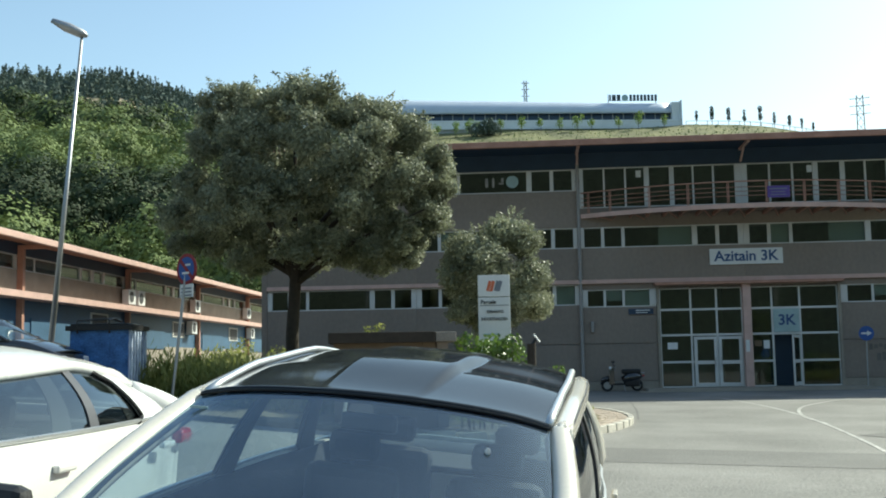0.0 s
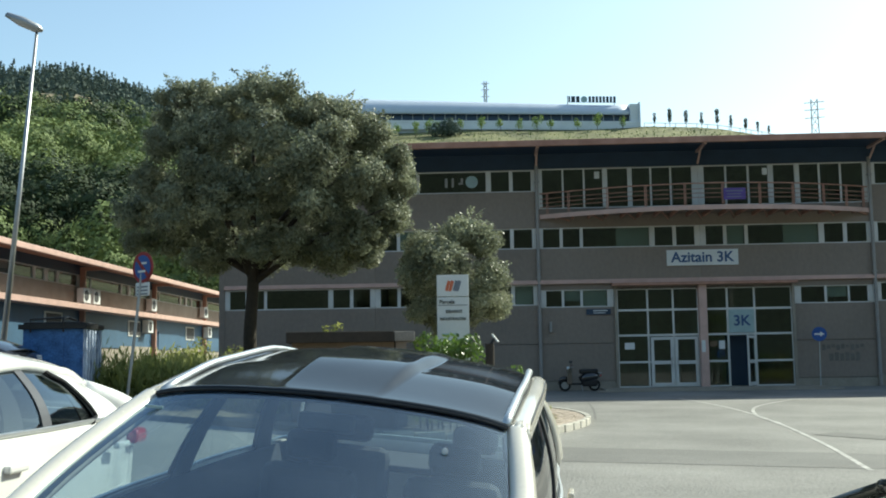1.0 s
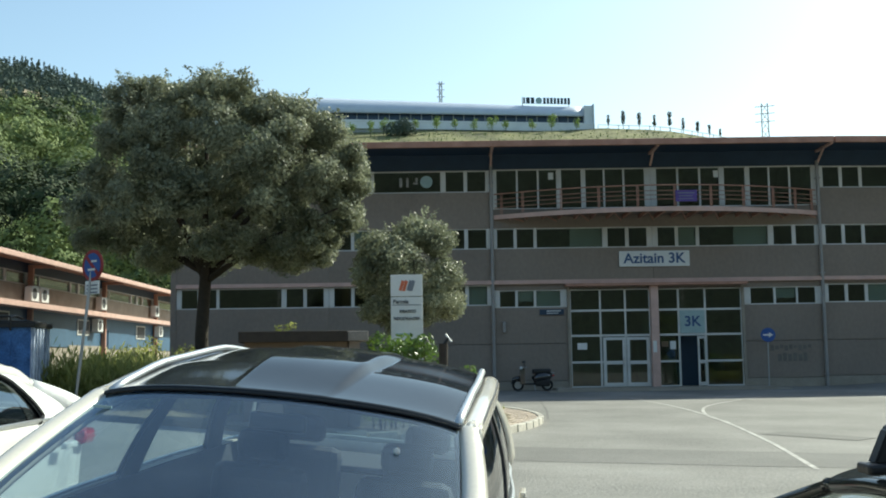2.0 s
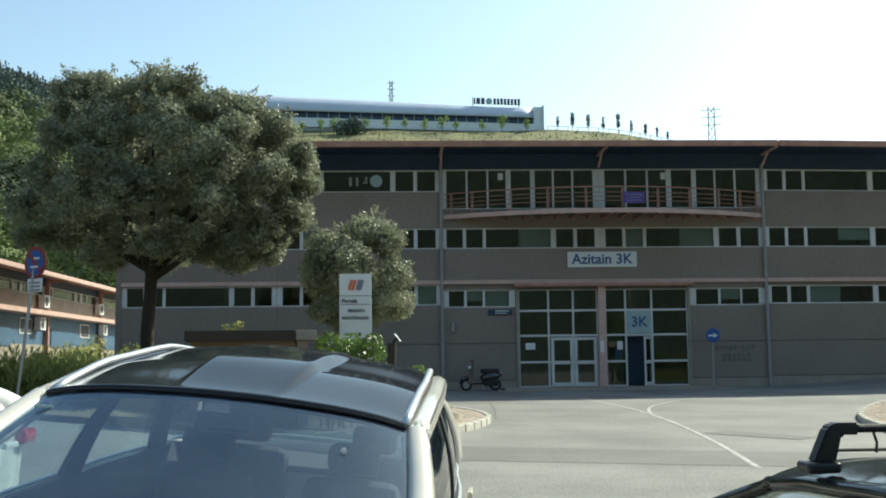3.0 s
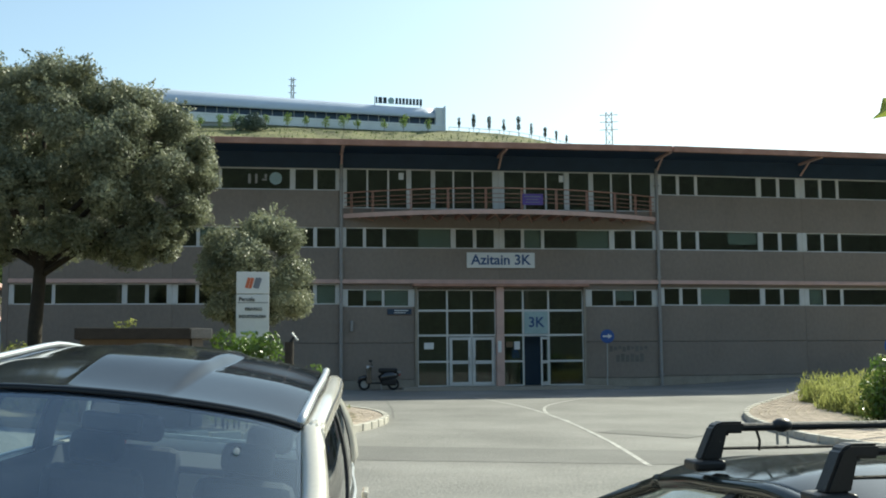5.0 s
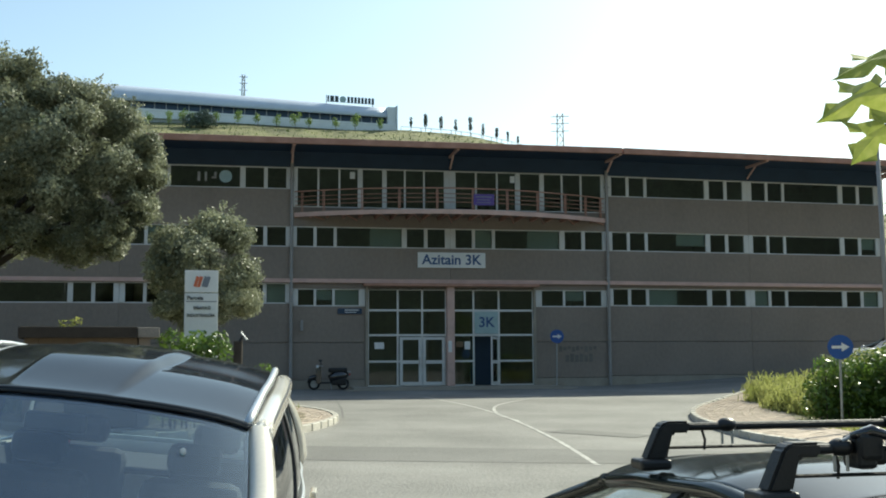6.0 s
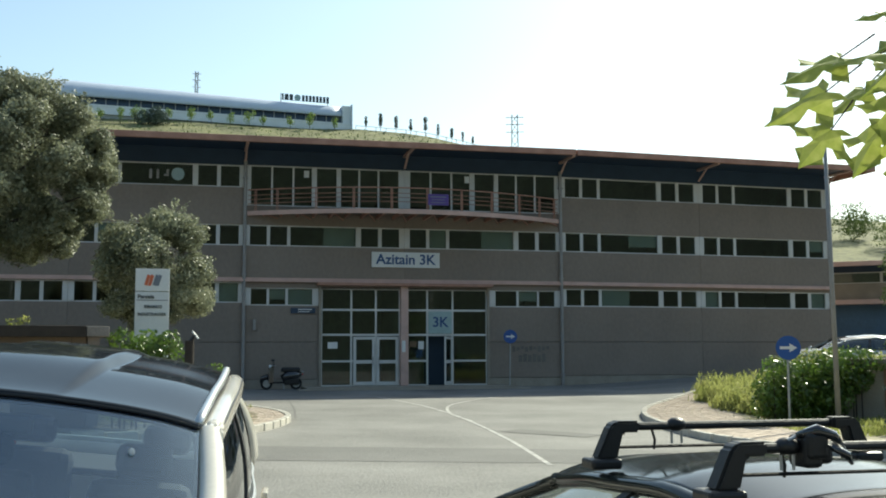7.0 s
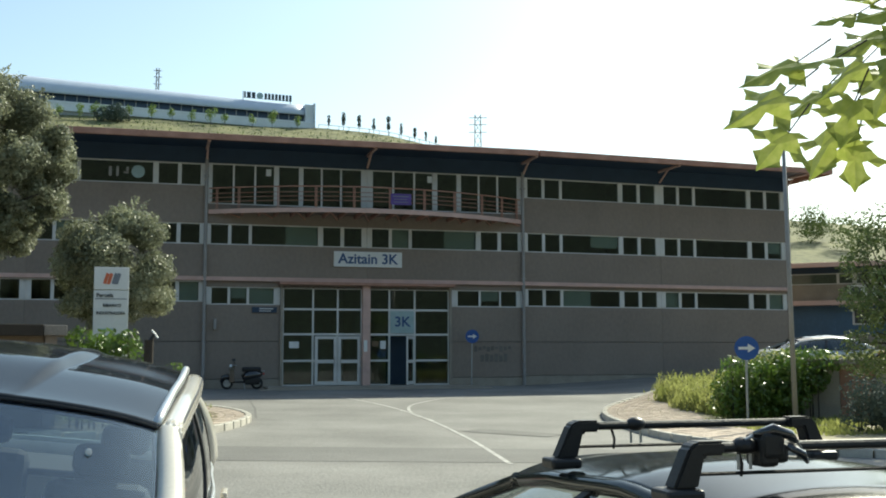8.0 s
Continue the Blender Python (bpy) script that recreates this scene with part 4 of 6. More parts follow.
        part("rear_pillar", tube(bmesh.new(), dp, [0.11 - 0.06 * k / 8 for k in range(9)], 8), paint, c, smooth=True)
        seal = [side_pt(s, u / 20, 0) + Vector((s * 0.012, 0, 0.01)) for u in range(21)]
        part("window_trim", tube(bmesh.new(), seal, 0.012, 6), M["silver"] if rails or quarter else M["black"], c)
        for y0, y1, off in ((0.0, 0.03, 0.03), (0.43, 0.49, 0.025), (0.73, 0.79, 0.025), (0.87, 1.0, 0.13)):
            bm = grid(bmesh.new(), 2, 8, lambda u, k: side_pt(s, lerp(y0, y1, u), k) - Vector((s * off * (1 - 0.45 * k), 0, 0)))
            part("pillar_trim", solid(bm, 0.008), M["cabin"], c)
        bm = grid(bmesh.new(), 20, 4, lambda u, v: side_pt(s, u, 0) - Vector((s * (0.035 + 0.03 * v), 0, 0.5 * v - 0.005)))
        part("door_card", solid(bm, 0.01), M["cabin"], c)
        mir = part("wing_mirror", boxes([(s * (hw + 0.02), s * (hw + 0.2), ws0 + (0.28 if not quarter else -0.02), ws0 + (0.38 if not quarter else 0.08), belt - 0.02, belt + 0.14)], 0.04), paint if not bulge else M["black"], c)
        for yy in (0.05, 1.45):
            part("door_handle", boxes([(s * hw * 0.99, s * (hw + 0.03), yy, yy + 0.2, belt - 0.17, belt - 0.13)], 0.012), paint, c)
        if rails:
            pts = []
            for i in range(17):
                v = lerp(0.02, 0.93, i / 16)
                e = math.sin(math.pi * i / 16) ** 0.35
                p = roof_pt(s * 0.985, v)
                pts.append((p[0], p[1], p[2] + 0.008 + 0.026 * e))
            part("roof_rail", tube(bmesh.new(), pts, 0.017, 10), rails, c, "silver roof rail", smooth=True)
    part("headliner", solid(grid(bmesh.new(), 8, 8, lambda a, v: roof_pt((2 * a - 1) * 0.97, lerp(0.03, 0.97, v), -0.035)), 0.006), M["cabin"], c)
    gap = [roof_pt(2 * i / 24 - 1, 0.0, 0.004) for i in range(25)]
    part("windscreen_seal", tube(bmesh.new(), gap, 0.006, 8), M["black"], c)
    # cabin
    part("parcel_shelf", boxes([(-hw * 0.8, hw * 0.8, rr0 - 0.75, rr0 - 0.12, belt - 0.1, belt - 0.06)], 0.01), M["cabin"], c)
    part("dashboard", boxes([(-hw * 0.86, hw * 0.86, ws0 + 0.02, ws0 + 0.6, 0.6, belt - 0.07)], 0.05), M["cabin"], c)
    for x in (-0.36, 0.36):
        for y in (0.15, 1.05):
            seat = part("seat", boxes([(x - 0.25, x + 0.25, y - 0.25, y + 0.25, 0.35, 0.58), (x - 0.24, x + 0.24, y + 0.2, y + 0.34, 0.5, min(belt + 0.03, H - 0.42))], 0.06), M["cabin"], c)
            part("headrest", boxes([(x - 0.13, x + 0.13, y + 0.23, y + 0.32, min(belt + 0.05, H - 0.4), min(belt + 0.2, H - 0.24))], 0.045), M["cabin"], seat)
    bm = bmesh.new()
    tube(bm, [(0.36 + 0.18 * math.cos(i * math.pi / 10), ws0 + 0.75 + 0.06 * math.sin(i * math.pi / 10), belt - 0.06 + 0.16 * math.sin(i * math.pi / 10)) for i in range(21)], 0.016, 6)
    part("steering_wheel", bm, M["black"], c)
    part("rear_mirror", boxes([(-0.11, 0.11, ws1 - 0.02, ws1 + 0.02, H - front - 0.14, H - front - 0.07)], 0.015), M["black"], c)
    for s in (-1, 1):
        for y in (-L * 0.31, L * 0.3):
            wheel(c, s * (hw - 0.1), y, 0.32, s)
    return c


def on_ground(x, y, rz, roll=0.0, pitch=0.0, dz=0.0):
    return pose(x, y, near(x, y) + dz, pitch, roll, rz)


beige = car("crossover_car", "champagne crossover car with black roof panels and silver roof rails", pose(-0.711, 4.973, 0.072, 1.68, 6.1, -5.2), 4.6, 1.82, 1.68, 1.08, -1.865, -0.79, 0, 2.05, 1.64, 0.685,
            M["beige"], M["carblack"], (M["dustveil_glass"], M["carglass"], M["darkglass"]), arch=0.045, front=0.118, rails=M["silver"], bulge=0.035, cant=0.05)
part("sticker", boxes([(-0.66, -0.59, -0.945, -0.94, 1.462, 1.472)]), M["teal"], beige, "small pale windscreen sticker")
fleck = bmesh.new()
bmesh.ops.create_uvsphere(fleck, u_segments=8, v_segments=6, radius=0.011, matrix=Matrix.LocRotScale((0.5, -1.096, 1.434), None, (1, 0.3, 1.2)))
part("dried_fleck", fleck, M["signwhite"], beige, "small white fleck on the glass")
white = car("estate_car", "clean white estate car with tinted side windows", on_ground(-3.15, 4.8, 0, 4.0, 0.0, 0.06), 4.54, 1.76, 1.46, 1.075, -1.4, -0.75, 0, 2.2, 1.8, 0.58,
            M["whitepaint"], M["whitepaint"], (M["darkglass"], M["darkglass"]), arch=0.05, front=0.1, rear=0.13, pillars=((0.2, 0.23, 0.2), (0.535, 0.57, 0.545)), quarter=(0.775, 0.76))
dark = car("hatchback_car", "dark green hatchback with black roof bars", on_ground(2.03, 4.1, 180, -1.0, 0.0), 4.1, 1.7, 1.4, 0.93, -1.15, -0.25, 0, 1.85, 1.55, 0.54,
           M["darkcar"], M["darkcar"], (M["carglass"], M["carglass"]), arch=0.05, front=0.08, rear=0.12)


def roof_bar(y, x0, x1, z, mount):
    """A crossbar with two feet, a lock pad and a clamp, standing on the roof of the dark hatchback."""
    b = thing("roof_bar", "black roof bar with plastic feet and clamp", "roof rack", (0, 0, 0), group="roof bars")
    part("crossbar", tube(bmesh.new(), [(x0 + 0.06, y, z), (x1 - 0.06, y, z)], 0.015, 10), M["black"], b)
    for s, x in ((1, x0), (-1, x1)):
        bm = bmesh.new()
        slab(bm, [(x - s * 0.03, z - 0.115), (x + s * 0.05, z - 0.115), (x + s * 0.075, z - 0.02), (x + s * 0.14, z - 0.02), (x + s * 0.14, z + 0.022), (x + s * 0.05, z + 0.022), (x + s * 0.025, z + 0.005)], -0.035, 0.035)
        bmesh.ops.transform(bm, matrix=Matrix.Translation((0, y, 0)) @ Matrix(((1, 0, 0, 0), (0, 0, 1, 0), (0, 1, 0, 0), (0, 0, 0, 1))), verts=bm.verts)
        bmesh.ops.recalc_face_normals(bm, faces=bm.faces)
        bmesh.ops.bevel(bm, geom=bm.edges[:], offset=0.008, segments=2, affect="EDGES")
        f = part("foot", bm, M["black"], b)
        part("foot_pad", boxes([(x - 0.06, x + 0.06, y - 0.06, y + 0.06, z - 0.15, z - 0.112)], 0.012), M["black"], f)
    bm = bmesh.new()
    bmesh.ops.create_uvsphere(bm, u_segments=16, v_segments=10, radius=1, matrix=Matrix.LocRotScale((x0 + mount, y, z + 0.005), None, (0.038, 0.034, 0.026)))
    c = part("clamp", bm, M["black"], b, smooth=True)
    part("clamp_screw", tube(bmesh.new(), [(x0 + mount + 0.02, y, z - 0.02), (x0 + mount + 0.02, y, z - 0.065)], 0.005, 6), M["steel"], c)
    part("clamp_screw", tube(bmesh.new(), [(x0 + mount - 0.02, y, z - 0.02), (x0 + mount - 0.02, y, z - 0.065)], 0.005, 6), M["steel"], c)
    part("strap", tube(bmesh.new(), [(x0 + 0.2, y, z - 0.01), (x0 + 0.212, y, z - 0.05), (x0 + 0.208, y, z - 0.085)], 0.005, 6), M["black"], b)
    part("lower_rod", tube(bmesh.new(), [(x0 + 0.05, y, z - 0.075), (x1 - 0.05, y, z - 0.075)], 0.006, 6), M["black"], b)
    return b


far_bar = roof_bar(3.8, 1.49, 2.57, 1.462, 0.3)
near_bar = roof_bar(2.92, 1.5, 2.58, 1.452, 0.22)
head = part("carrier_head", boxes([(1.75, 1.81, 2.87, 2.97, 1.395, 1.49), (1.755, 1.825, 2.86, 2.9, 1.42, 1.5), (1.8, 1.85, 2.88, 2.96, 1.405, 1.465)], 0.014), M["black"], near_bar, "black plastic carrier head")
part("lever", tube(bmesh.new(), [(1.74, 2.9, 1.488), (1.79, 2.87, 1.505), (1.84, 2.87, 1.49), (1.89, 2.89, 1.45)], [0.01, 0.018, 0.016, 0.008], 10), M["blackgloss"], head, smooth=True)
part("strap_end", tube(bmesh.new(), [(1.82, 2.85, 1.46), (1.86, 2.83, 1.435), (1.88, 2.84, 1.41)], [0.01, 0.012, 0.006], 8), M["blackgloss"], head, smooth=True)
part("bolt", tube(bmesh.new(), [(1.71, 2.9, 1.475), (1.75, 2.9, 1.49)], 0.006, 8), M["steel"], head)
car("hatchback_car", "pale blue hatchback parked beside others", on_ground(5.0, 4.2, 180, -1.0), 4.1, 1.7, 1.42, 0.93, -1.15, -0.25, 0, 1.85, 1.55, 0.54, M["bluecar"], M["bluecar"], (M["darkglass"], M["darkglass"]))
car("saloon_car", "dark grey car parked by a lamp post", on_ground(-11.0, 19.95, 90, 0, 0), 4.2, 1.72, 1.6, 1.04, -1.3, -0.6, 0, 1.8, 1.4, 0.58, M["greycar"], M["greycar"], (M["carglass"], M["carglass"]))

from mathutils import bvhtree


# ---------------------------------------------------------------- road, islands and kerbs
def road_mark(name, label, pts, w, material, lift=0.006):
    bm = bmesh.new()
    ls, rs = [], []
    for i, p in enumerate(pts):
        a, b = Vector(pts[max(0, i - 1)]), Vector(pts[min(len(pts) - 1, i + 1)])
        n = (b - a).normalized().orthogonal() * w / 2
        q = Vector(p)
        ls.append((q.x + n.x, q.y + n.y))
        rs.append((q.x - n.x, q.y - n.y))
    vs = [[bm.verts.new((x, y, ground_z(x, y) + lift)) for x, y in side] for side in (ls, rs)]
    for i in range(len(pts) - 1):
        bm.faces.new((vs[0][i], vs[0][i + 1], vs[1][i + 1], vs[1][i]))
    bmesh.ops.recalc_face_normals(bm, faces=bm.faces)
    ob = part(name, bm, material)
    return tagged(ob, label, "road marking", kind="structure")


GROUND = bpy.data.objects["ground"].data
GROUND_TREE = bvhtree.BVHTree.FromPolygons([v.co[:] for v in GROUND.vertices], [p.vertices[:] for p in GROUND.polygons])


def ground_z(x, y):
    """Height of the ground sheet itself at a place."""
    place = GROUND_TREE.ray_cast(Vector((x, y, 400)), Vector((0, 0, -1)))[0]
    return place.z if place else near(x, y)


def spline(pts, n=8):
    out = []
    for i in range(len(pts) - 1):
        p0, p1, p2, p3 = (Vector(pts[max(0, min(len(pts) - 1, i + k))]) for k in (-1, 0, 1, 2))
        for k in range(n):
            t = k / n
            out.append(tuple(0.5 * (2 * p1 + (p2 - p0) * t + (2 * p0 - 5 * p1 + 4 * p2 - p3) * t * t + (3 * p1 - p0 - 3 * p2 + p3) * t ** 3)))
    return out + [tuple(pts[-1])]


road_mark("road_line", "worn white painted line across asphalt", spline([(6.36, 37.1), (6.9, 31.5), (6.9, 26.6), (6.4, 21.5), (5.6, 16.4)]), 0.09, M["line"])
road_mark("road_line", "worn white painted curve on asphalt", spline([(6.95, 26.4), (7.0, 29), (8.0, 32.6), (10.8, 36.8)]), 0.09, M["line"])
road_mark("asphalt_patch", "darker asphalt strip across the yard", [(0.3 + 0.8 * i, 18.75 - 0.12 * i) for i in range(13)], 2.5, M["asphalt_dark"], 0.005)
road_mark("asphalt_patch", "small dark asphalt repair", [(7.1 + 0.3 * i, 23.6 - 0.3 * i) for i in range(6)], 1.0, M["asphalt_dark"], 0.009)
road_mark("asphalt_joint", "dark joint in asphalt", [(3.2, 36.5), (2.9, 31), (2.6, 27.5)], 0.06, M["asphalt_dark"])


def island(name, label, rim, inner, top, paved, seed, fill):
    """A raised bed: kerb stones along the rim, pavers behind them, and a filled body."""
    rng = random.Random(seed)
    b = thing(name, label, "traffic island", kind="structure")
    body = slab(bmesh.new(), rim + inner, lambda x, y: ground_z(x, y) - 0.3, lambda x, y: ground_z(x, y) + top - 0.015)
    bmesh.ops.triangulate(body, faces=body.faces)
    bmesh.ops.subdivide_edges(body, edges=body.edges[:], cuts=2, use_grid_fill=True)
    for v in body.verts:
        g = ground_z(v.co.x, v.co.y)
        if v.co.z > g - 0.1:
            v.co.z = g + top - 0.015
    part("bed", body, fill, b)
    path = [Vector(p) for p in spline(rim, 24)]
    # stones of about 0.6 m
    d, last = 0, path[0]
    marks = [path[0]]
    for p in path[1:]:
        d += (p - last).length
        last = p
        if d >= 0.6:
            marks.append(p)
            d = 0
    stone = part("kerb_stone", box(bmesh.new(), -0.29, 0.29, -0.07, 0.07, -0.2, 0.03, bevel=0.015), M["kerb"], b)
    for i, (p, q) in enumerate(zip(marks, marks[1:])):
        m, a = (p + q) / 2, math.degrees(math.atan2(q.y - p.y, q.x - p.x))
        mm = pose(m.x, m.y, ground_z(m.x, m.y) + top, 0, 0, a)
        if i == 0:
            stone.matrix_basis = mm
        else:
            share(stone, mm)
    # pavers in rows that follow the rim
    if paved:
        pv = part("paver", box(bmesh.new(), -0.115, 0.115, -0.115, 0.115, -0.05, 0.006, bevel=0.006), M["paver"], b)
        first, count = True, 0
        fine = [Vector(p) for p in spline(rim, 60)]
        for row in range(paved):
            off, d, last = 0.2 + 0.245 * row, 0, None
            for p, q in zip(fine, fine[1:]):
                t = (q - p).normalized()
                nrm = Vector((-t.y, t.x))
                w = p + nrm * off
                if last is None or (w - last).length >= 0.245:
                    last = w
                    mm = pose(w.x, w.y, ground_z(w.x, w.y) + top + rng.uniform(-0.003, 0.003), 0, 0, math.degrees(math.atan2(t.y, t.x)) + rng.uniform(-1.5, 1.5))
                    count += 1
                    if count > 1100:
                        break
                    if first:
                        pv.matrix_basis, first = mm, False
                    else:
                        share(pv, mm)
    return b


island("island_left", "raised paved island with pale kerb stones and weeds", [(-2.0, 19.2), (-0.4, 20.2), (0.9, 22.2), (1.9, 24.6), (2.35, 26.9), (2.0, 29.4), (0.8, 31.6), (-1.5, 33.0), (-4, 33.6)],
       [(-7, 33.8), (-9.6, 33), (-9.6, 26), (-9.4, 20), (-6, 19.0)], 0.13, 7, 4, M["soil"])
island("island_right", "raised paved corner with pale kerb and brick pavers", [(22.5, 41.5), (18.2, 36.2), (15.5, 32.6), (13.0, 29.2), (11.75, 26.5), (11.1, 23.6), (10.7, 20.6), (11.3, 18.0), (13.5, 16.6)],
       [(20, 15), (34, 15), (40, 24), (34, 40), (27, 44)], 0.13, 10, 5, M["paverbed"])


# ---------------------------------------------------------------- street furniture
def post_sign(name, label, base, top, face, r, kind, rz=0.0):
    s = thing(name, label, "traffic sign", base)
    bx, by, bz0 = base
    loc = lambda p: (p[0] - bx, p[1] - by, p[2] - bz0)
    part("post", tube(bmesh.new(), [(0, 0, -0.1), loc(top)], 0.03, 10), M["steel"], s)
    fx, fy, fz = loc(face)
    h = part("disc", disc(bmesh.new(), r, -0.05, -0.035, 36), M["signblue"] if kind == "arrow" else M["signred"], s)
    h.matrix_basis = pose(fx, fy, fz, 0, 0, rz)
    if kind == "arrow":
        ar = slab(bmesh.new(), [(-0.2, -0.035), (0.03, -0.035), (0.03, -0.11), (0.21, 0), (0.03, 0.11), (0.03, 0.035), (-0.2, 0.035)], 0.054, 0.058)
        bmesh.ops.transform(ar, matrix=Matrix.Scale(r / 0.3, 4) @ pose(0, 0, 0, 90), verts=ar.verts)
        part("arrow", ar, M["signwhite"], h)
    else:
        part("blue_field", disc(bmesh.new(), r * 0.78, -0.056, -0.051, 32), M["signblue"], h)
        bar = boxes([(-r * 0.8, r * 0.8, -0.062, -0.057, -0.035, 0.035)])
        bmesh.ops.transform(bar, matrix=pose(0, 0, 0, 0, 45, 0), verts=bar.verts)
        part("slash", bar, M["signred"], h)
        for x0, x1, z0 in ((-0.12, 0.1, -0.1), (-0.02, 0.14, 0.06)):
            part("mark", boxes([(x0, x1, -0.066, -0.063, z0, z0 + 0.04)]), M["signwhite"], h)
        pl = part("plate", boxes([(-0.21, 0.21, -0.05, -0.035, -0.56, -0.3)], 0.005), M["signwhite"], h, "pale plate under the disc")
        part("plate_writing", boxes([(-0.16, 0.16, -0.055, -0.051, -0.4 - 0.07 * i, -0.37 - 0.07 * i) for i in range(3)]), M["signgrey"], pl)
    return s


post_sign("no_parking_sign", "round red and blue no parking sign on grey post", (-7.08, 20.5, ground_z(-7.08, 20.5) + 0.1), (-6.8, 20.62, 3.95), (-6.78, 20.6, 3.65), 0.31, "park", -34)
post_sign("arrow_sign", "round blue sign with white arrow in front of hedge", (14.42, 23.95, ground_z(14.42, 23.95) + 0.1), (14.46, 24.0, 2.15), (14.46, 23.97, 1.92), 0.3, "arrow", -28)
post_sign("arrow_sign", "round blue sign with white arrow by the concrete wall", (13.66, 45.3, ground_z(13.66, 45.3)), (13.7, 45.3, 2.85), (13.7, 45.3, 2.62), 0.3, "arrow", -10)


def street_lamp(base, top, head, r0, r1, label, coat="steel"):
    s = thing("street_lamp", label, "street lamp", base)
    loc = lambda p: tuple(a - b for a, b in zip(p, base))
    part("pole", tube(bmesh.new(), [(0, 0, -0.1), loc(top)], [r0, r1], 12), M[coat], s, smooth=True)
    if head:
        h = bmesh.new()
        a, b = Vector(loc(top)), Vector(loc(head))
        e = b + (b - a).normalized() * 0.25
        tube(h, [a + (a - b) * 0.25, a, a.lerp(e, 0.5), e], [0.05, 0.13, 0.15, 0.07], 12)
        for v in h.verts:
            v.co.z = a.z + (v.co.z - a.z) * 0.75
        hd = part("lamp_head", h, M["steel"], s, smooth=True)
        part("lamp_glass", tube(bmesh.new(), [a.lerp(b, 0.2) - Vector((0, 0, 0.06)), a.lerp(b, 0.9) - Vector((0, 0, 0.06))], 0.075, 10), M["lamp"], hd)
    return s


street_lamp((-11.05, 23.56, ground_z(-11.05, 23.56)), (-10.45, 23.76, 9.6), (-10.88, 23.6, 9.86), 0.075, 0.032, "tall grey steel street lamp with flat head")
street_lamp((15.42, 23.4, ground_z(15.42, 23.4) + 0.1), (15.35, 23.42, 7.7), None, 0.07, 0.045, "grey steel lamp pole beside the hedge", "pipe")

# skip
sk = thing("waste_container", "worn blue metal waste container with ribbed side", "container", (-8.75, 21.5, ground_z(-8.75, 21.5) + 0.1), (0, 0, 4))
part("body", boxes([(-0.62, 0.58, -0.55, 0.55, 0.12, 1.42)], 0.02), M["skip"], sk)
part("rim", boxes([(-0.68, 0.64, -0.62, -0.55, 1.36, 1.46), (-0.68, 0.64, 0.55, 0.62, 1.36, 1.46), (0.58, 0.66, -0.6, 0.6, 1.36, 1.46), (-0.7, -0.62, -0.6, 0.6, 1.36, 1.46)], 0.01), M["black"], sk)
# ribs and side take a paler blue that stands for sun on them
for i in range(6):
    part("rib", boxes([(0.58, 0.63, -0.5 + 0.19 * i, -0.41 + 0.19 * i, 0.14, 1.36)], 0.012), M["skipworn_lit"], sk)
part("side_panel", boxes([(0.578, 0.588, -0.54, 0.54, 0.13, 1.36)]), M["skipworn_lit"], sk, "worn paint, paled for sun on the ribbed side")
part("lid", boxes([(-0.6, 0.56, -0.6, 0.5, 1.46, 1.5)], 0.015), M["black"], sk)
for x in (-0.45, 0.2):
    part("lid_bar", tube(bmesh.new(), [(x, -0.6, 1.3), (x, -0.63, 1.56), (x + 0.62 * (x < 0), -0.3, 1.6), (x + 0.62 * (x < 0), 0.2, 1.56)], 0.02, 8), M["black"], sk)
part("front_frame", boxes([(-0.5, 0.2, -0.575, -0.551, 0.45, 0.52), (-0.5, -0.44, -0.575, -0.551, 0.52, 1.15), (0.14, 0.2, -0.575, -0.551, 0.52, 1.15)]), M["skip"], sk)
for x in (-0.5, 0.45):
    for y in (-0.42, 0.42):
        w = part("castor", disc(bmesh.new(), 0.09, -0.025, 0.025, 16), M["rubber"], sk)
        w.matrix_basis = pose(x, y, 0.07, 0, 0, 90)

# brown housing with coping
hs = thing("brown_housing", "low brown housing with flat coping, coloured dark for shade and pale at its lit end", "housing", (-2.75, 20.3, ground_z(-2.75, 20.3) + 0.08), (0, 0, 8))
hb = 2.3 - hs.location.z
for i in range(8):
    part("board", boxes([(-1.02 + 0.235 * i, -0.79 + 0.235 * i, -0.55, -0.5, 0, hb - 0.2)], 0.006), M["wood"], hs)
part("core", boxes([(-1.0, 0.88, -0.5, 0.6, 0, hb - 0.2)]), M["wood"], hs)
# one coping: dark colour for the shaded run, pale for the lit end
part("coping", boxes([(-1.12, 0.86, -0.68, 0.7, hb - 0.2, hb)], 0.012), M["bark"], hs)
part("coping_end", boxes([(0.87, 1.25, -0.66, 0.7, hb - 0.19, hb - 0.01)], 0.012), M["woodgrey"], hs)
part("end_wall", boxes([(0.9, 1.1, -0.5, 0.6, 0, hb - 0.2)]), M["concrete"], hs)

# totem sign
ts = thing("totem_sign", "white estate totem sign with orange and grey emblem", "sign", (-0.78, 22.0, ground_z(-0.78, 22.0) + 0.08), (0, 0, 2))
tz = 3.5 - ts.location.z
part("board", boxes([(-0.33, 0.33, -0.04, 0.04, 0.2, tz - 0.46)], 0.008), M["signwhite"], ts)
part("head_board", boxes([(-0.33, 0.33, -0.04, 0.04, tz - 0.445, tz)], 0.008), M["signwhite"], ts)
for x in (-0.25, 0.25):
    part("leg", tube(bmesh.new(), [(x, 0, -0.1), (x, 0, 0.25)], 0.03, 8), M["steel"], ts)
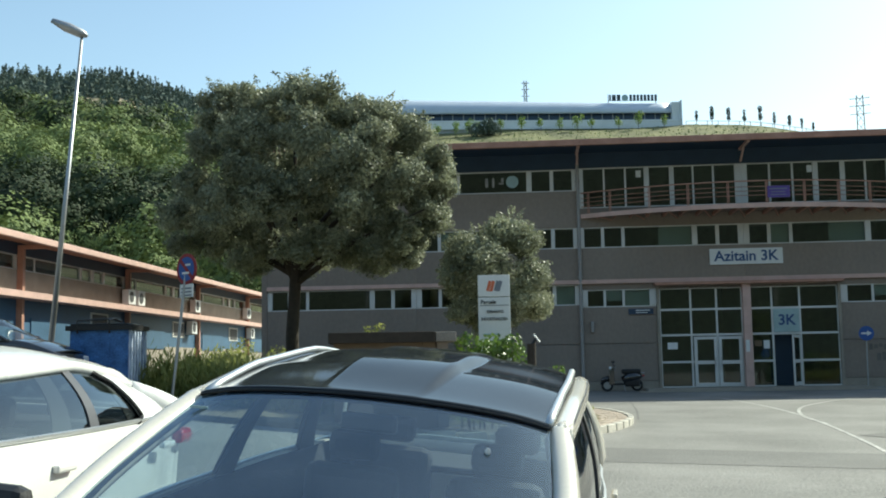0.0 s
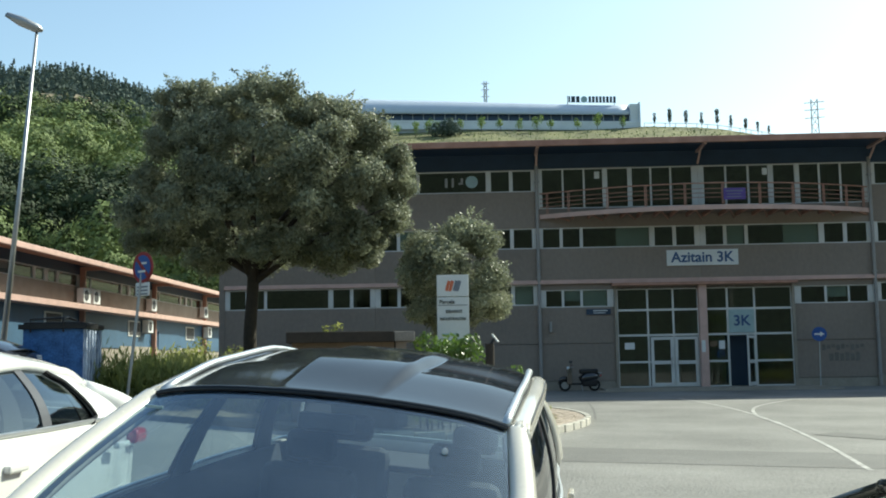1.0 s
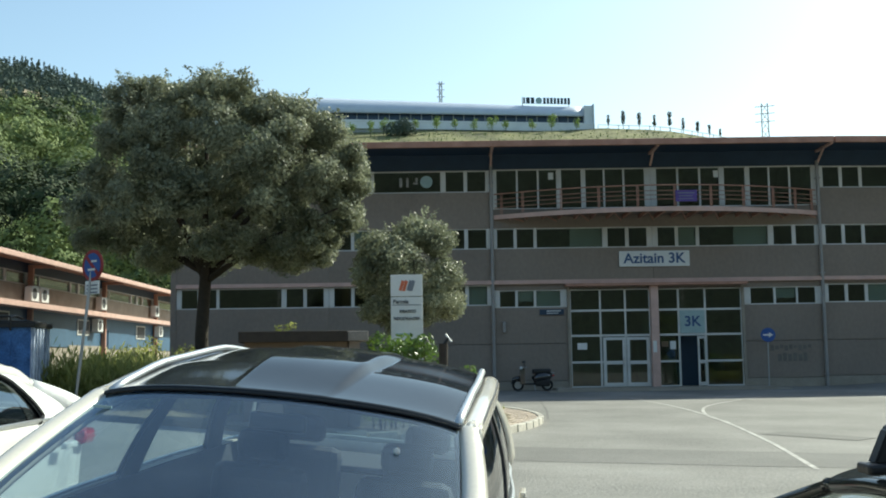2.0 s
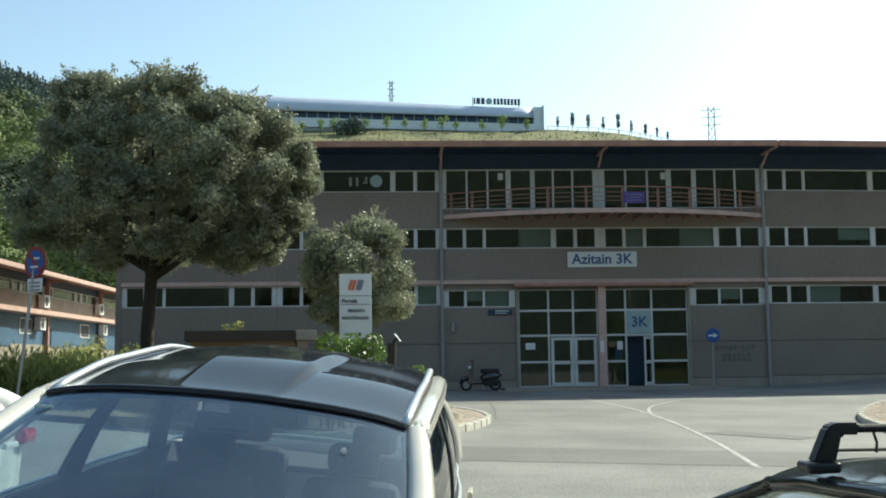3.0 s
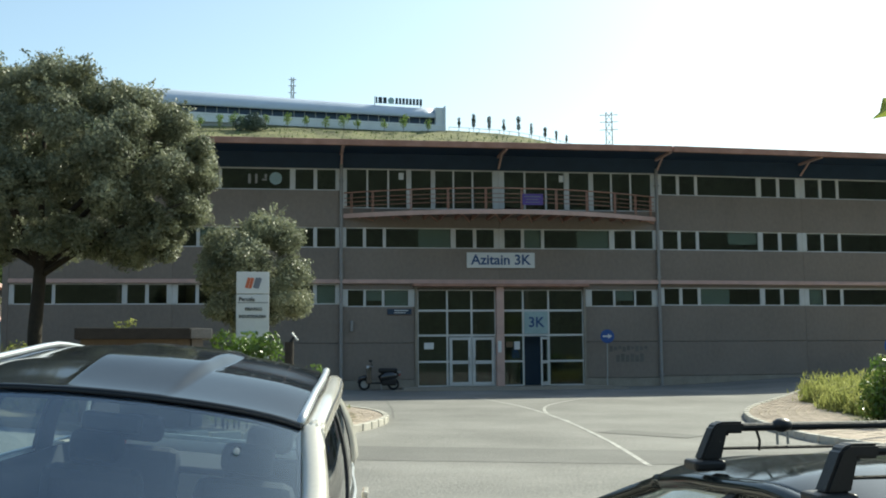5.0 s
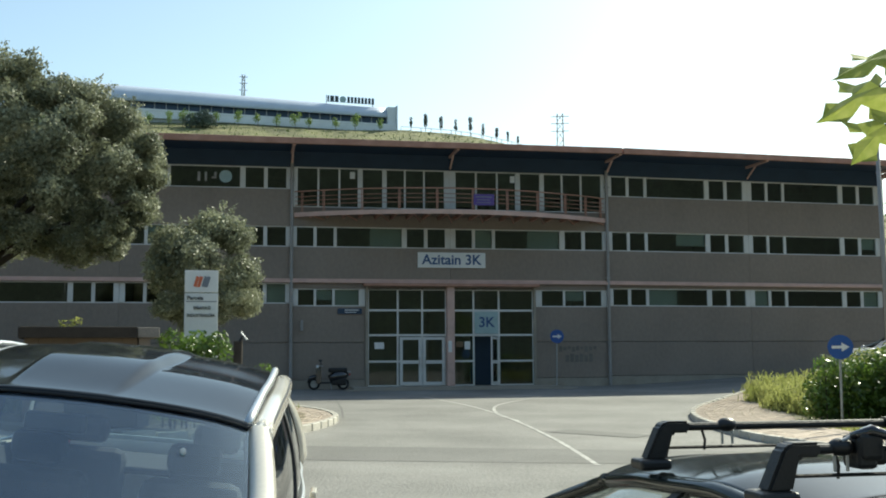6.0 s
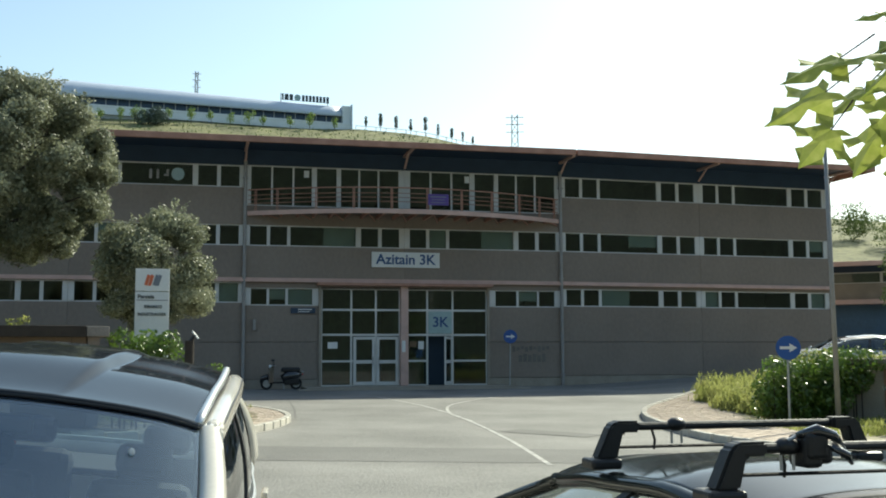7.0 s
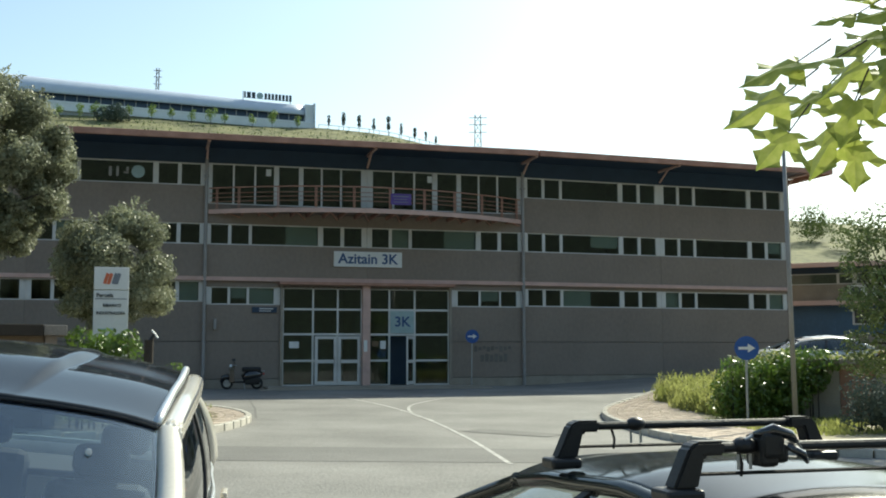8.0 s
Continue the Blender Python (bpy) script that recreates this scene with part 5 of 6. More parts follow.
for i, (c, x) in enumerate((("signorange", -0.1), ("signorange", -0.03), ("signgrey", 0.06), ("signgrey", 0.12))):
    e = slab(bmesh.new(), [(x - 0.06, -0.1 - 0.02 * (i % 2)), (x, -0.12), (x + 0.06, 0.08), (x, 0.11)], 0.042, 0.046)
    bmesh.ops.transform(e, matrix=Matrix.Translation((0, 0, tz - 0.22)) @ pose(0, 0, 0, 90), verts=e.verts)
    part("emblem", e, M[c], ts)
text("Parcela", 0.11, (-0.12, -0.05, tz - 0.56), ts, M["letterdark"], depth=0.004)
part("writing_line", boxes([(-0.3, 0.3, -0.046, -0.041, tz - 0.635, tz - 0.62)]), M["signgrey"], ts)
text("EIBARKO", 0.085, (0.02, -0.05, tz - 0.76), ts, M["letterdark"], depth=0.004)
text("INDUSTRIALDEA", 0.085, (0.0, -0.05, tz - 0.91), ts, M["letterdark"], depth=0.004, width=0.54)
part("writing_bar", boxes([(-0.22, 0.1, -0.046, -0.041, tz - 1.24, tz - 1.21)]), M["teal"], ts)

# short post by the bush
bp = thing("bollard", "short dark post with pale reflector cap", "bollard", (-0.05, 19.6, ground_z(-0.05, 19.6)))
part("post", tube(bmesh.new(), [(0, 0, -0.1), (0.02, 0, 1.85)], 0.085, 12), M["bark"], bp)
part("cap", tube(bmesh.new(), [(0.06, -0.02, 2.02), (0.17, -0.02, 1.88)], 0.018, 8), M["signwhite"], bp)
part("cap_arm", tube(bmesh.new(), [(0.02, 0, 1.82), (0.11, -0.01, 1.95)], 0.03, 8), M["black"], bp)


# moped
def moped():
    b = thing("moped", "black step-through moped parked against the concrete wall", "moped", (3.65, 44.9, ground_z(3.65, 44.9)), (0, 0, 0))
    for x in (-0.62, 0.6):
        w = part("wheel", disc(bmesh.new(), 0.15, -0.035, 0.035, 20), M["steel"], b)
        w.location = (x, 0, 0.25)
        bm = bmesh.new()
        tube(bm, [(0.2 * math.cos(a * math.pi / 10), 0, 0.2 * math.sin(a * math.pi / 10)) for a in range(21)], 0.05, 8, cap=False)
        part("tyre", bm, M["rubber"], w, smooth=True)
    part("fork", tube(bmesh.new(), [(-0.62, 0, 0.25), (-0.4, 0, 0.95)], 0.035, 8), M["black"], b)
    part("leg_shield", slab(bmesh.new(), [(-0.55, -0.24), (-0.34, -0.24), (-0.34, 0.24), (-0.55, 0.24)], lambda x, y: 0.3, lambda x, y: 0.95 + 0.3 * (x + 0.4)), M["blackgloss"], b)
    part("footboard", boxes([(-0.42, 0.1, -0.15, 0.15, 0.26, 0.34)], 0.02), M["black"], b)
    bm = bmesh.new()
    tube(bm, [(0.02, 0, 0.42), (0.3, 0, 0.55), (0.6, 0, 0.6), (0.82, 0, 0.66)], [0.2, 0.25, 0.22, 0.08], 12)
    part("rear_body", bm, M["blackgloss"], b, smooth=True)
    part("engine_cover", boxes([(0.1, 0.72, -0.2, 0.2, 0.2, 0.5)], 0.06), M["black"], b)
    part("seat", boxes([(-0.02, 0.76, -0.17, 0.17, 0.72, 0.92)], 0.06), M["black"], b)
    part("rear_rack", boxes([(0.66, 0.92, -0.1, 0.1, 0.74, 0.77)], 0.01), M["steel"], b)
    part("mudguard", tube(bmesh.new(), [(-0.88, 0, 0.3), (-0.78, 0, 0.48), (-0.6, 0, 0.53), (-0.44, 0, 0.45)], [0.04, 0.11, 0.13, 0.08], 8), M["blackgloss"], b, smooth=True)
    part("handlebar", tube(bmesh.new(), [(-0.28, -0.33, 1.0), (-0.38, 0, 1.0), (-0.28, 0.33, 1.0)], 0.02, 8), M["steel"], b)
    part("headlight", disc(bmesh.new(), 0.08, -0.05, 0.05, 16), M["lamp"], b).matrix_basis = pose(-0.48, 0, 0.95, 0, 0, 90)
    for y in (-0.3, 0.3):
        part("mirror", tube(bmesh.new(), [(-0.3, y, 1.0), (-0.36, y, 1.2), (-0.36, y * 1.2, 1.22)], [0.01, 0.01, 0.05], 8), M["black"], b)
    part("stand", tube(bmesh.new(), [(0.05, -0.1, 0.3), (0.1, -0.2, 0.01)], 0.015, 6), M["steel"], b)
    part("tail_light", boxes([(0.84, 0.9, -0.06, 0.06, 0.6, 0.68)], 0.01), M["redlamp"], b)


moped()


# ---------------------------------------------------------------- shrubs and weeds
def bush(name, label, balls, material, per, leaf, seed, at=(0, 0, 0), category="bush", stems=0):
    rng = np.random.default_rng(seed)
    b = thing(name, label, category, at)
    c, u, s = leaf_cloud(rng, balls, per, leaf, 0.9)
    tagged(quads("foliage", c, u, s, material, b), kind="stuff")
    bm = bmesh.new()
    for x, y, z, r in balls[::2]:
        tube(bm, [(x, y, ground_z(x, y) if at == (0, 0, 0) else 0.0), (x, y, z)], [0.02, 0.008], 5)
    tagged(part("undergrowth", bm, M["bark"], b), kind="stuff")
    return b


def field(rng, x0, x1, y0, y1, n, h0, h1, r0, r1, zero=0.0):
    out = []
    for _ in range(n):
        x, y = rng.uniform(x0, x1), rng.uniform(y0, y1)
        out.append((x, y, ground_z(x, y) + 0.1 - zero + rng.uniform(h0, h1), rng.uniform(r0, r1)))
    return out


R = random.Random(21)


def weeds(name, label, x0, x1, y0, y1, n, h, seed, material):
    """Upright blades and stalks, bunched."""
    rng = np.random.default_rng(seed)
    k = 40
    cx, cy = rng.uniform(x0, x1, n // k), rng.uniform(y0, y1, n // k)
    px = np.repeat(cx, k) + rng.normal(0, 0.16, (n // k) * k)
    py = np.repeat(cy, k) + rng.normal(0, 0.16, (n // k) * k)
    hh = np.repeat(h * (0.35 + 0.65 * rng.random(n // k)), k) * (0.4 + 0.6 * rng.random((n // k) * k))
    gz = np.array([ground_z(x, y) + 0.1 for x, y in zip(cx, cy)]).repeat(k)
    c = np.stack([px, py, gz + hh * rng.random(len(px))], 1)
    a = rand_dirs(rng, len(px)) * 0.6 + np.array([0, 0, 1.0])
    a /= np.linalg.norm(a, axis=1, keepdims=True)
    b = np.cross(a, rand_dirs(rng, len(px)))
    s = (0.05 + 0.06 * rng.random(len(px)))[:, None]
    ob = quads(name, c, a * s * 1.3, b * s * 0.32, material)
    return tagged(ob, label, "weeds", kind="stuff")


weeds("weeds", "tall sunlit yellow-green weeds on the bank", -8.2, -2.2, 21.6, 27.5, 90000, 1.25, 5, M["weeds"])
weeds("weeds", "sunlit rough grass beside the pavement", 14.9, 17.4, 25.9, 28.8, 22000, 0.7, 6, M["weeds"])
weeds("weeds", "tall thin weeds along the back of the pavement", 15.6, 18.0, 28.9, 31.2, 16000, 0.8, 16, M["weeds"])
weeds("weeds", "tall dry stalks behind the pavement", 17.3, 21.0, 31.2, 35.0, 16000, 0.9, 17, M["weeds"])
bush("bush", "rough yellow-green growth at the foot of the hedge", field(R, 14.7, 16.9, 25.7, 28.4, 40, 0.0, 0.7, 0.16, 0.34), M["weeds"], 1300, 0.036, 38)
weeds("weeds", "low rough grass along the beds", 13.6, 20.0, 20.5, 24.3, 5000, 0.16, 7, M["weeds"])
weeds("weeds", "thin weeds on the island", -2.0, 1.2, 22.5, 31.0, 6000, 0.2, 8, M["weeds"])
bush("bush", "leafy green bushes on the bank under the oak", field(R, -8.0, -2.5, 22.5, 29, 44, 0.3, 1.15, 0.25, 0.45), M["weeds"], 1100, 0.05, 31)
bush("bush", "bright green laurel bush below the totem sign", field(R, -1.5, -0.25, 20.4, 21.2, 22, 1.0, 1.7, 0.2, 0.3), M["hedge"], 1300, 0.06, 32)
bush("bush", "low green bush beside a short post", field(R, 0.15, 0.55, 20.4, 21.0, 6, 0.8, 1.25, 0.16, 0.24), M["hedge"], 1300, 0.055, 33)
bush("plant", "small green shoot behind the coping", [(0, 0, 0.2, 0.12), (0.12, 0, 0.32, 0.14), (-0.12, 0, 0.3, 0.1), (0.05, 0, 0.1, 0.12)], M["weeds"], 1800, 0.05, 34, (-3.25, 21.6, 2.1))
bush("hedge", "dense dark green hedge with sunlit top", field(R, 14.4, 17.1, 24.5, 25.6, 80, 0.1, 1.6, 0.3, 0.45, 0), M["hedge"], 900, 0.065, 35, category="hedge")
bush("hedge", "sunlit yellow-green hedge along the terrace", field(R, 16.2, 24.0, 27.2, 28.2, 50, 0.8, 1.5, 0.3, 0.45, 0), M["weeds"], 700, 0.07, 36, category="hedge")
bush("shrub", "dark green shrub beside the hut door", field(R, 15.5, 17.4, 20.6, 21.6, 26, 0.2, 1.0, 0.28, 0.42, 0), M["hazed_pine"], 1500, 0.05, 37)
rt = clumps(np.random.default_rng(8), [(1.5, -1.3, 1.0), (2.6, -1.55, 1.3), (3.6, -1.4, 1.2), (4.6, -0.9, 1.0)], 0.9, 46, 0.24, 0.45)
tree("roadside_tree", "slender roadside tree with small green leaves", (15.1, 18.7, ground_z(15.1, 18.7) + 0.1), 1.9, 0.07, rt, M["broad"], 1500, 0.05, 9)

# hut and terrace on the right
hut = thing("utility_hut", "small white rendered hut with brown door", "hut", (18.0, 24.6, ground_z(18.0, 24.6) + 0.1), (0, 0, -32))
ht = 1.5 - hut.location.z
part("wall", boxes([(-1.4, -0.35, 0, 0.2, 0, ht), (0.55, 1.8, 0, 0.2, 0, ht), (-1.4, -1.2, 0.2, 2, 0, ht), (1.6, 1.8, 0.2, 2, 0, ht), (-0.35, 0.55, 0, 0.2, ht - 0.12, ht), (-1.2, 1.6, 1.8, 2, 0, ht)]), M["concrete_light"], hut)
part("roof", boxes([(-1.6, 2.0, -0.25, 2.2, ht, ht + 0.14)], 0.015), M["woodgrey"], hut)
part("door", boxes([(-0.33, 0.53, 0.08, 0.13, 0.02, ht - 0.13)]), M["roof"], hut, "dark brown metal door")
tr = thing("terrace", "raised asphalt parking terrace behind the hedge", "terrace", kind="structure")
part("slab", boxes([(19.3, 34, 28.6, 36, -0.5, 0.98)], 0.02), M["asphalt"], tr)
part("retaining_wall", boxes([(19.2, 34, 28.3, 28.58, -0.5, 1.1)], 0.02), M["concrete"], tr)
car("saloon_car", "silver car with dark roof parked on the terrace", pose(21.2, 31.2, 0.98, 0, 0, -100), 4.3, 1.75, 1.42, 0.93, -1.35, -0.6, 0, 1.9, 1.4, 0.55, M["steelpaint"], M["blackgloss"], (M["carglass"], M["darkglass"]))
car("saloon_car", "dark car parked on the terrace", pose(26.0, 31.0, 0.98, 0, 0, -100), 4.3, 1.75, 1.42, 0.93, -1.35, -0.6, 0, 1.9, 1.4, 0.55, M["greycar"], M["greycar"], (M["carglass"], M["darkglass"]))

low_wing("workshop_wing", "low workshop row with salmon bands and air conditioners", pose(33.6, 53.6, 0, 0, 0, -38), 30, 7.5, 1.62, [(5.0, 1.95), (6.2, 1.95), (7.2, 2.0), (8.4, 1.95)], random.Random(9))


# ---------------------------------------------------------------- far hill: institute, saplings, pylons, woods
def institute():
    b = thing("office_building", "long office building with curved metal roof on hilltop", "building", (43.0, 297.0, 0), (0, 0, 7.5))
    x0, x1, d = -112, 0, 20
    prof = [(0.0, 70.2), (-0.2, 70.6), (0.5, 72.0), (1.9, 73.3), (4.5, 74.2), (9, 74.7), (20, 74.6)]
    bm = bmesh.new()
    n = len(prof) - 1
    vs = [[bm.verts.new((x, y, z - 0.02 * min(0, x + 12) * (z - 70.2) / 4.5)) for y, z in prof] for x in np.linspace(x0, x1 - 2.2, 29)]
    for a, c in zip(vs, vs[1:]):
        for j in range(n):
            bm.faces.new((a[j], c[j], c[j + 1], a[j + 1]))
    part("roof", solid(bm, 0.3), M["tekmetal"], b, "curved blue-grey metal roof", smooth=True)
    part("end_wall", boxes([(x1 - 2.6, x1 - 0.2, -0.4, d, 64.5, 73.3), (x1 - 0.25, x1, -1.6, d, 64.5, 73.6)]), M["tekwall"], b)
    part("glazing", boxes([(x0, x1 - 2.6, 1.2, 1.4, 66.0, 70.6)]), M["navy"], b)
    part("back_wall", boxes([(x0, x1 - 2.6, 12, 12.3, 60, 73.5)]), M["tekwall"], b)
    part("sill_band", boxes([(x0, x1, -1.2, 1.3, 65.6, 68.1)]), M["tekwall"], b)
    part("lower_wall", boxes([(x0, x1, -0.6, 1.2, 58, 65.6)]), M["framed"], b)
    for i in range(37):
        x = x0 + 3 * i
        part("mullion", boxes([(x - 0.1, x + 0.1, 1.0, 1.2, 66.7, 70.6)]), M["framed"], b)
    part("guard_rail", boxes([(x0, x1, -1.25, -1.15, 67.5, 67.6)]), M["frame"], b)
    sg = part("roof_sign", boxes([(-19.8 + k, -19.8 + k + 0.18, 3.0, 3.3, 73.6, 76.4) for k in (0, 13.6)] + [(-19.8, -6.0, 3.0, 3.3, 74.5, 74.6)]), M["framed"], b)
    widths = [(0.3, 0.5), (1.1, 1.1), (2.5, 1.0)] + [(6.1 + 1.02 * i, 0.72) for i in range(8)]
    for x, w in widths:
        part("sign_shape", boxes([(-19.8 + x, -19.8 + x + w, 2.7, 2.9, 74.4, 76.2)]), M["letterdark"], sg)
    part("sign_shape", disc(bmesh.new(), 0.95, 2.7, 2.9, 20, (-15.0, 0, 75.3)), M["teal"], sg)


institute()


def sapling(at, h, material, kind, seed):
    rng = np.random.default_rng(seed)
    t = thing("sapling" if kind == "round" else "cypress", "young green tree in a row on the hill" if kind == "round" else "slim dark young tree beside the hill fence", "tree", at, group="row of young trees")
    part("trunk", tube(bmesh.new(), [(0, 0, -0.3), (0, 0, h * 0.8)], [0.09, 0.04], 6), M["bark"], t)
    balls = [(rng.normal() * h * 0.1, rng.normal() * h * 0.1, h * (0.45 + 0.5 * rng.random()), h * 0.2) for _ in range(5)] if kind == "round" else [(0, 0, h * k + 0.1 * rng.normal(), h * 0.1 * (0.8 + 0.5 * rng.random())) for k in (0.42, 0.58, 0.74, 0.9)]
    c, u, s = leaf_cloud(rng, balls, 110 if kind == "round" else 420, 0.2, 1.2)
    tagged(quads("crown", c, u, s, material, t), kind="stuff")


for i, (a, e) in enumerate([(-6.2, 13.0), (-4.9, 13.0), (-3.9, 13.0), (-3.2, 13.0), (-2.75, 13.05), (-1.45, 13.0), (-0.3, 13.0), (0.75, 12.95), (1.75, 12.9), (2.75, 12.9), (3.5, 12.9), (4.95, 12.8), (6.0, 12.8), (7.35, 12.7)]):
    r = 285 + 1.0 * a
    x, y = r * math.sin(radians(a)), r * math.cos(radians(a))
    sapling((x, y, ground_z(x, y)), 3.6 if i % 3 else 4.4, M["sapling"], "round", 40 + i)
for i, a in enumerate((9.05, 9.85, 10.7, 11.5, 12.3, 13.0, 13.75, 14.35, 14.9)):
    x, y = 300 * math.sin(radians(a)), 300 * math.cos(radians(a))
    sapling((x, y, ground_z(x, y)), (3.6, 5, 4.6, 4.2, 5.6, 4.4, 4.2, 3.6, 3.0)[i], M["cypress"], "slim", 60 + i)
fe = thing("hill_fence", "white post and rail fence along the hill edge", "fence")
pts = [(300 * math.sin(radians(8.5 + 0.55 * i)), 300 * math.cos(radians(8.5 + 0.55 * i))) for i in range(13)]
part("rail", tube(bmesh.new(), [(x, y, ground_z(x, y) + 1.0) for x, y in pts], 0.09, 6), M["frame"], fe)
for x, y in pts:
    part("post", boxes([(x - 0.09, x + 0.09, y - 0.09, y + 0.09, ground_z(x, y) - 0.2, ground_z(x, y) + 1.1)]), M["frame"], fe)


def pylon(az, r, top_el, base_z, w):
    x, y = r * math.sin(radians(az)), r * math.cos(radians(az))
    top = EYE + r * math.tan(radians(top_el))
    base = ground_z(x, y) - 0.5
    h = top - base
    b = thing("pylon", "grey lattice electricity pylon on the hill", "pylon", (x, y, base), (0, 0, -az))
    for sx in (-1, 1):
        for sy in (-1, 1):
            part("leg", tube(bmesh.new(), [(sx * w, sy * w, 0), (sx * w * 0.45, sy * w * 0.45, h * 0.6), (sx * w * 0.4, sy * w * 0.4, h)], 0.16, 5), M["pipe"], b)
    bm = bmesh.new()
    for i in range(9):
        k, k2 = i / 9, (i + 1) / 9
        a, c = w * (1 - 0.6 * min(1, k / 0.6)) if k < 0.6 else w * 0.42, w * (1 - 0.6 * min(1, k2 / 0.6)) if k2 < 0.6 else w * 0.42
        tube(bm, [(-a, -a, h * k), (c, -c, h * k2)], 0.1, 4)
        tube(bm, [(a, -a, h * k), (-c, -c, h * k2)], 0.1, 4)
    part("lattice", bm, M["pipe"], b)
    for k in (0.78, 0.88, 0.97):
        part("cross_arm", tube(bmesh.new(), [(-w * 1.3, 0, h * k), (w * 1.3, 0, h * k)], 0.13, 4), M["pipe"], b)


pylon(-0.05, 330, 14.95, 0, 0.95)
pylon(17.2, 330, 12.95, 0, 2.2)
bx, by = 280 * math.sin(radians(-2.25)), 280 * math.cos(radians(-2.25))
bush("bush", "round dark bush on the grassy hillside", [(0, 0, 2.2, 2.6), (2.0, 0, 1.8, 2.2), (-2.4, 0, 1.6, 2.2), (1, -1, 3.2, 1.8)], M["hazed_pine"], 90, 0.35, 70, (bx, by, ground_z(bx, by)))


def woods(name, label, material, seed, rows, cone):
    """A wood as one mesh: every tree is a lumpy heap of leaf sprays. rows: (heading from, to, distance from, to, trees, size)."""
    rng = np.random.default_rng(seed)
    C, U, S = [], [], []
    for a0, a1, r0, r1, n, size in rows:
        for _ in range(n):
            a = radians(rng.uniform(a0, a1))
            r = math.sqrt(rng.uniform(r0 * r0, r1 * r1))
            x, y = r * math.sin(a), r * math.cos(a)
            z = height(x, y)
            sz = size * (0.65 + 0.7 * rng.random())
            k = int((90 if cone else 800) * (1 if r > 250 else 1.6))
            d = rand_dirs(rng, k)
            if cone:
                t = rng.random(k) ** 0.7
                p = np.stack([d[:, 0] * sz * 0.2 * t, d[:, 1] * sz * 0.2 * t, sz * (1.12 - t)], 1)
            else:
                lump = 1 + 0.35 * np.sin(d[:, 0] * 5 + x) * np.sin(d[:, 2] * 6 + y) + 0.15 * rng.random(k)
                p = d * (sz * 0.5 * lump * (0.75 + 0.25 * rng.random(k)))[:, None]
                p[:, 2] = p[:, 2] * 0.95 + sz * 0.5
            C.append(p + np.array([x, y, z]))
            q = d + rand_dirs(rng, k) * 0.3
            q /= np.linalg.norm(q, axis=1, keepdims=True)
            u = np.cross(q, rand_dirs(rng, k))
            u /= np.linalg.norm(u, axis=1, keepdims=True) + 1e-9
            w = np.cross(q, u)
            s = (sz * (0.042 if not cone else 0.055) * (0.7 + 0.6 * rng.random(k)) * (1 if r > 250 else 0.75))[:, None]
            U.append(u * s)
            S.append(w * s * 0.8)
    ob = quads(name, np.concatenate(C), np.concatenate(U), np.concatenate(S), material)
    return tagged(ob, label, "woods", kind="stuff")


woods("broadleaf_woods", "sunlit green broadleaf woods on the hillside", M["broad"], 81, [(-42, -9, 112, 150, 62, 8), (-42, -9, 200, 300, 210, 10), (-44, -9, 300, 430, 300, 11), (30, 46, 170, 240, 11, 5)], False)
# these trees carry the hollow's shade in their leaf colour
woods("shady_woods", "broadleaf woods in the hollow, leaf colour darkened for shade", M["thicket"], 83, [(-32, -9, 150, 200, 105, 9), (-30, -20, 330, 400, 26, 12)], False)
woods("conifer_woods", "conifer woods along the ridge, colour paled for haze", M["hazed_pine"], 82, [(-44, -9, 390, 480, 1300, 12), (-44, -9, 480, 600, 2000, 10), (-44, -9, 585, 612, 600, 7)], True)
hr = np.random.default_rng(90)
ha, hd = np.radians(hr.uniform(-12, 17, 9000)), hr.uniform(215, 299, 9000)
hx, hy = hd * np.sin(ha), hd * np.cos(ha)
hs = hr.uniform(0.1, 0.32, 9000)
hz = np.array([ground_z(x, y) for x, y in zip(hx, hy)]) + hs * 0.4
hu = rand_dirs(hr, 9000) * 0.5 + np.array([0, 0, 1.0])
hw = np.cross(hu, rand_dirs(hr, 9000))
tagged(quads("hill_tufts", np.stack([hx, hy, hz], 1), hu * hs[:, None], hw * hs[:, None] * 0.7, M["broad"]), "rough tufts and low scrub on the grassy hillside", "grass", kind="stuff")
clear = part("clearing", face_out(grid(bmesh.new(), 8, 4, lambda u, v: (lambda x, y: (x, y, height(x, y) + 9 + 3 * v))(-172 + 26 * u, 372 + 14 * v + 4 * math.sin(3 * u))), (0, -1, 1)), M["bare"])
tagged(clear, "pale bare earth clearing between the woods", "ground", kind="structure")
pylon(-20.9, 430, 13.3, 0, 1.3)


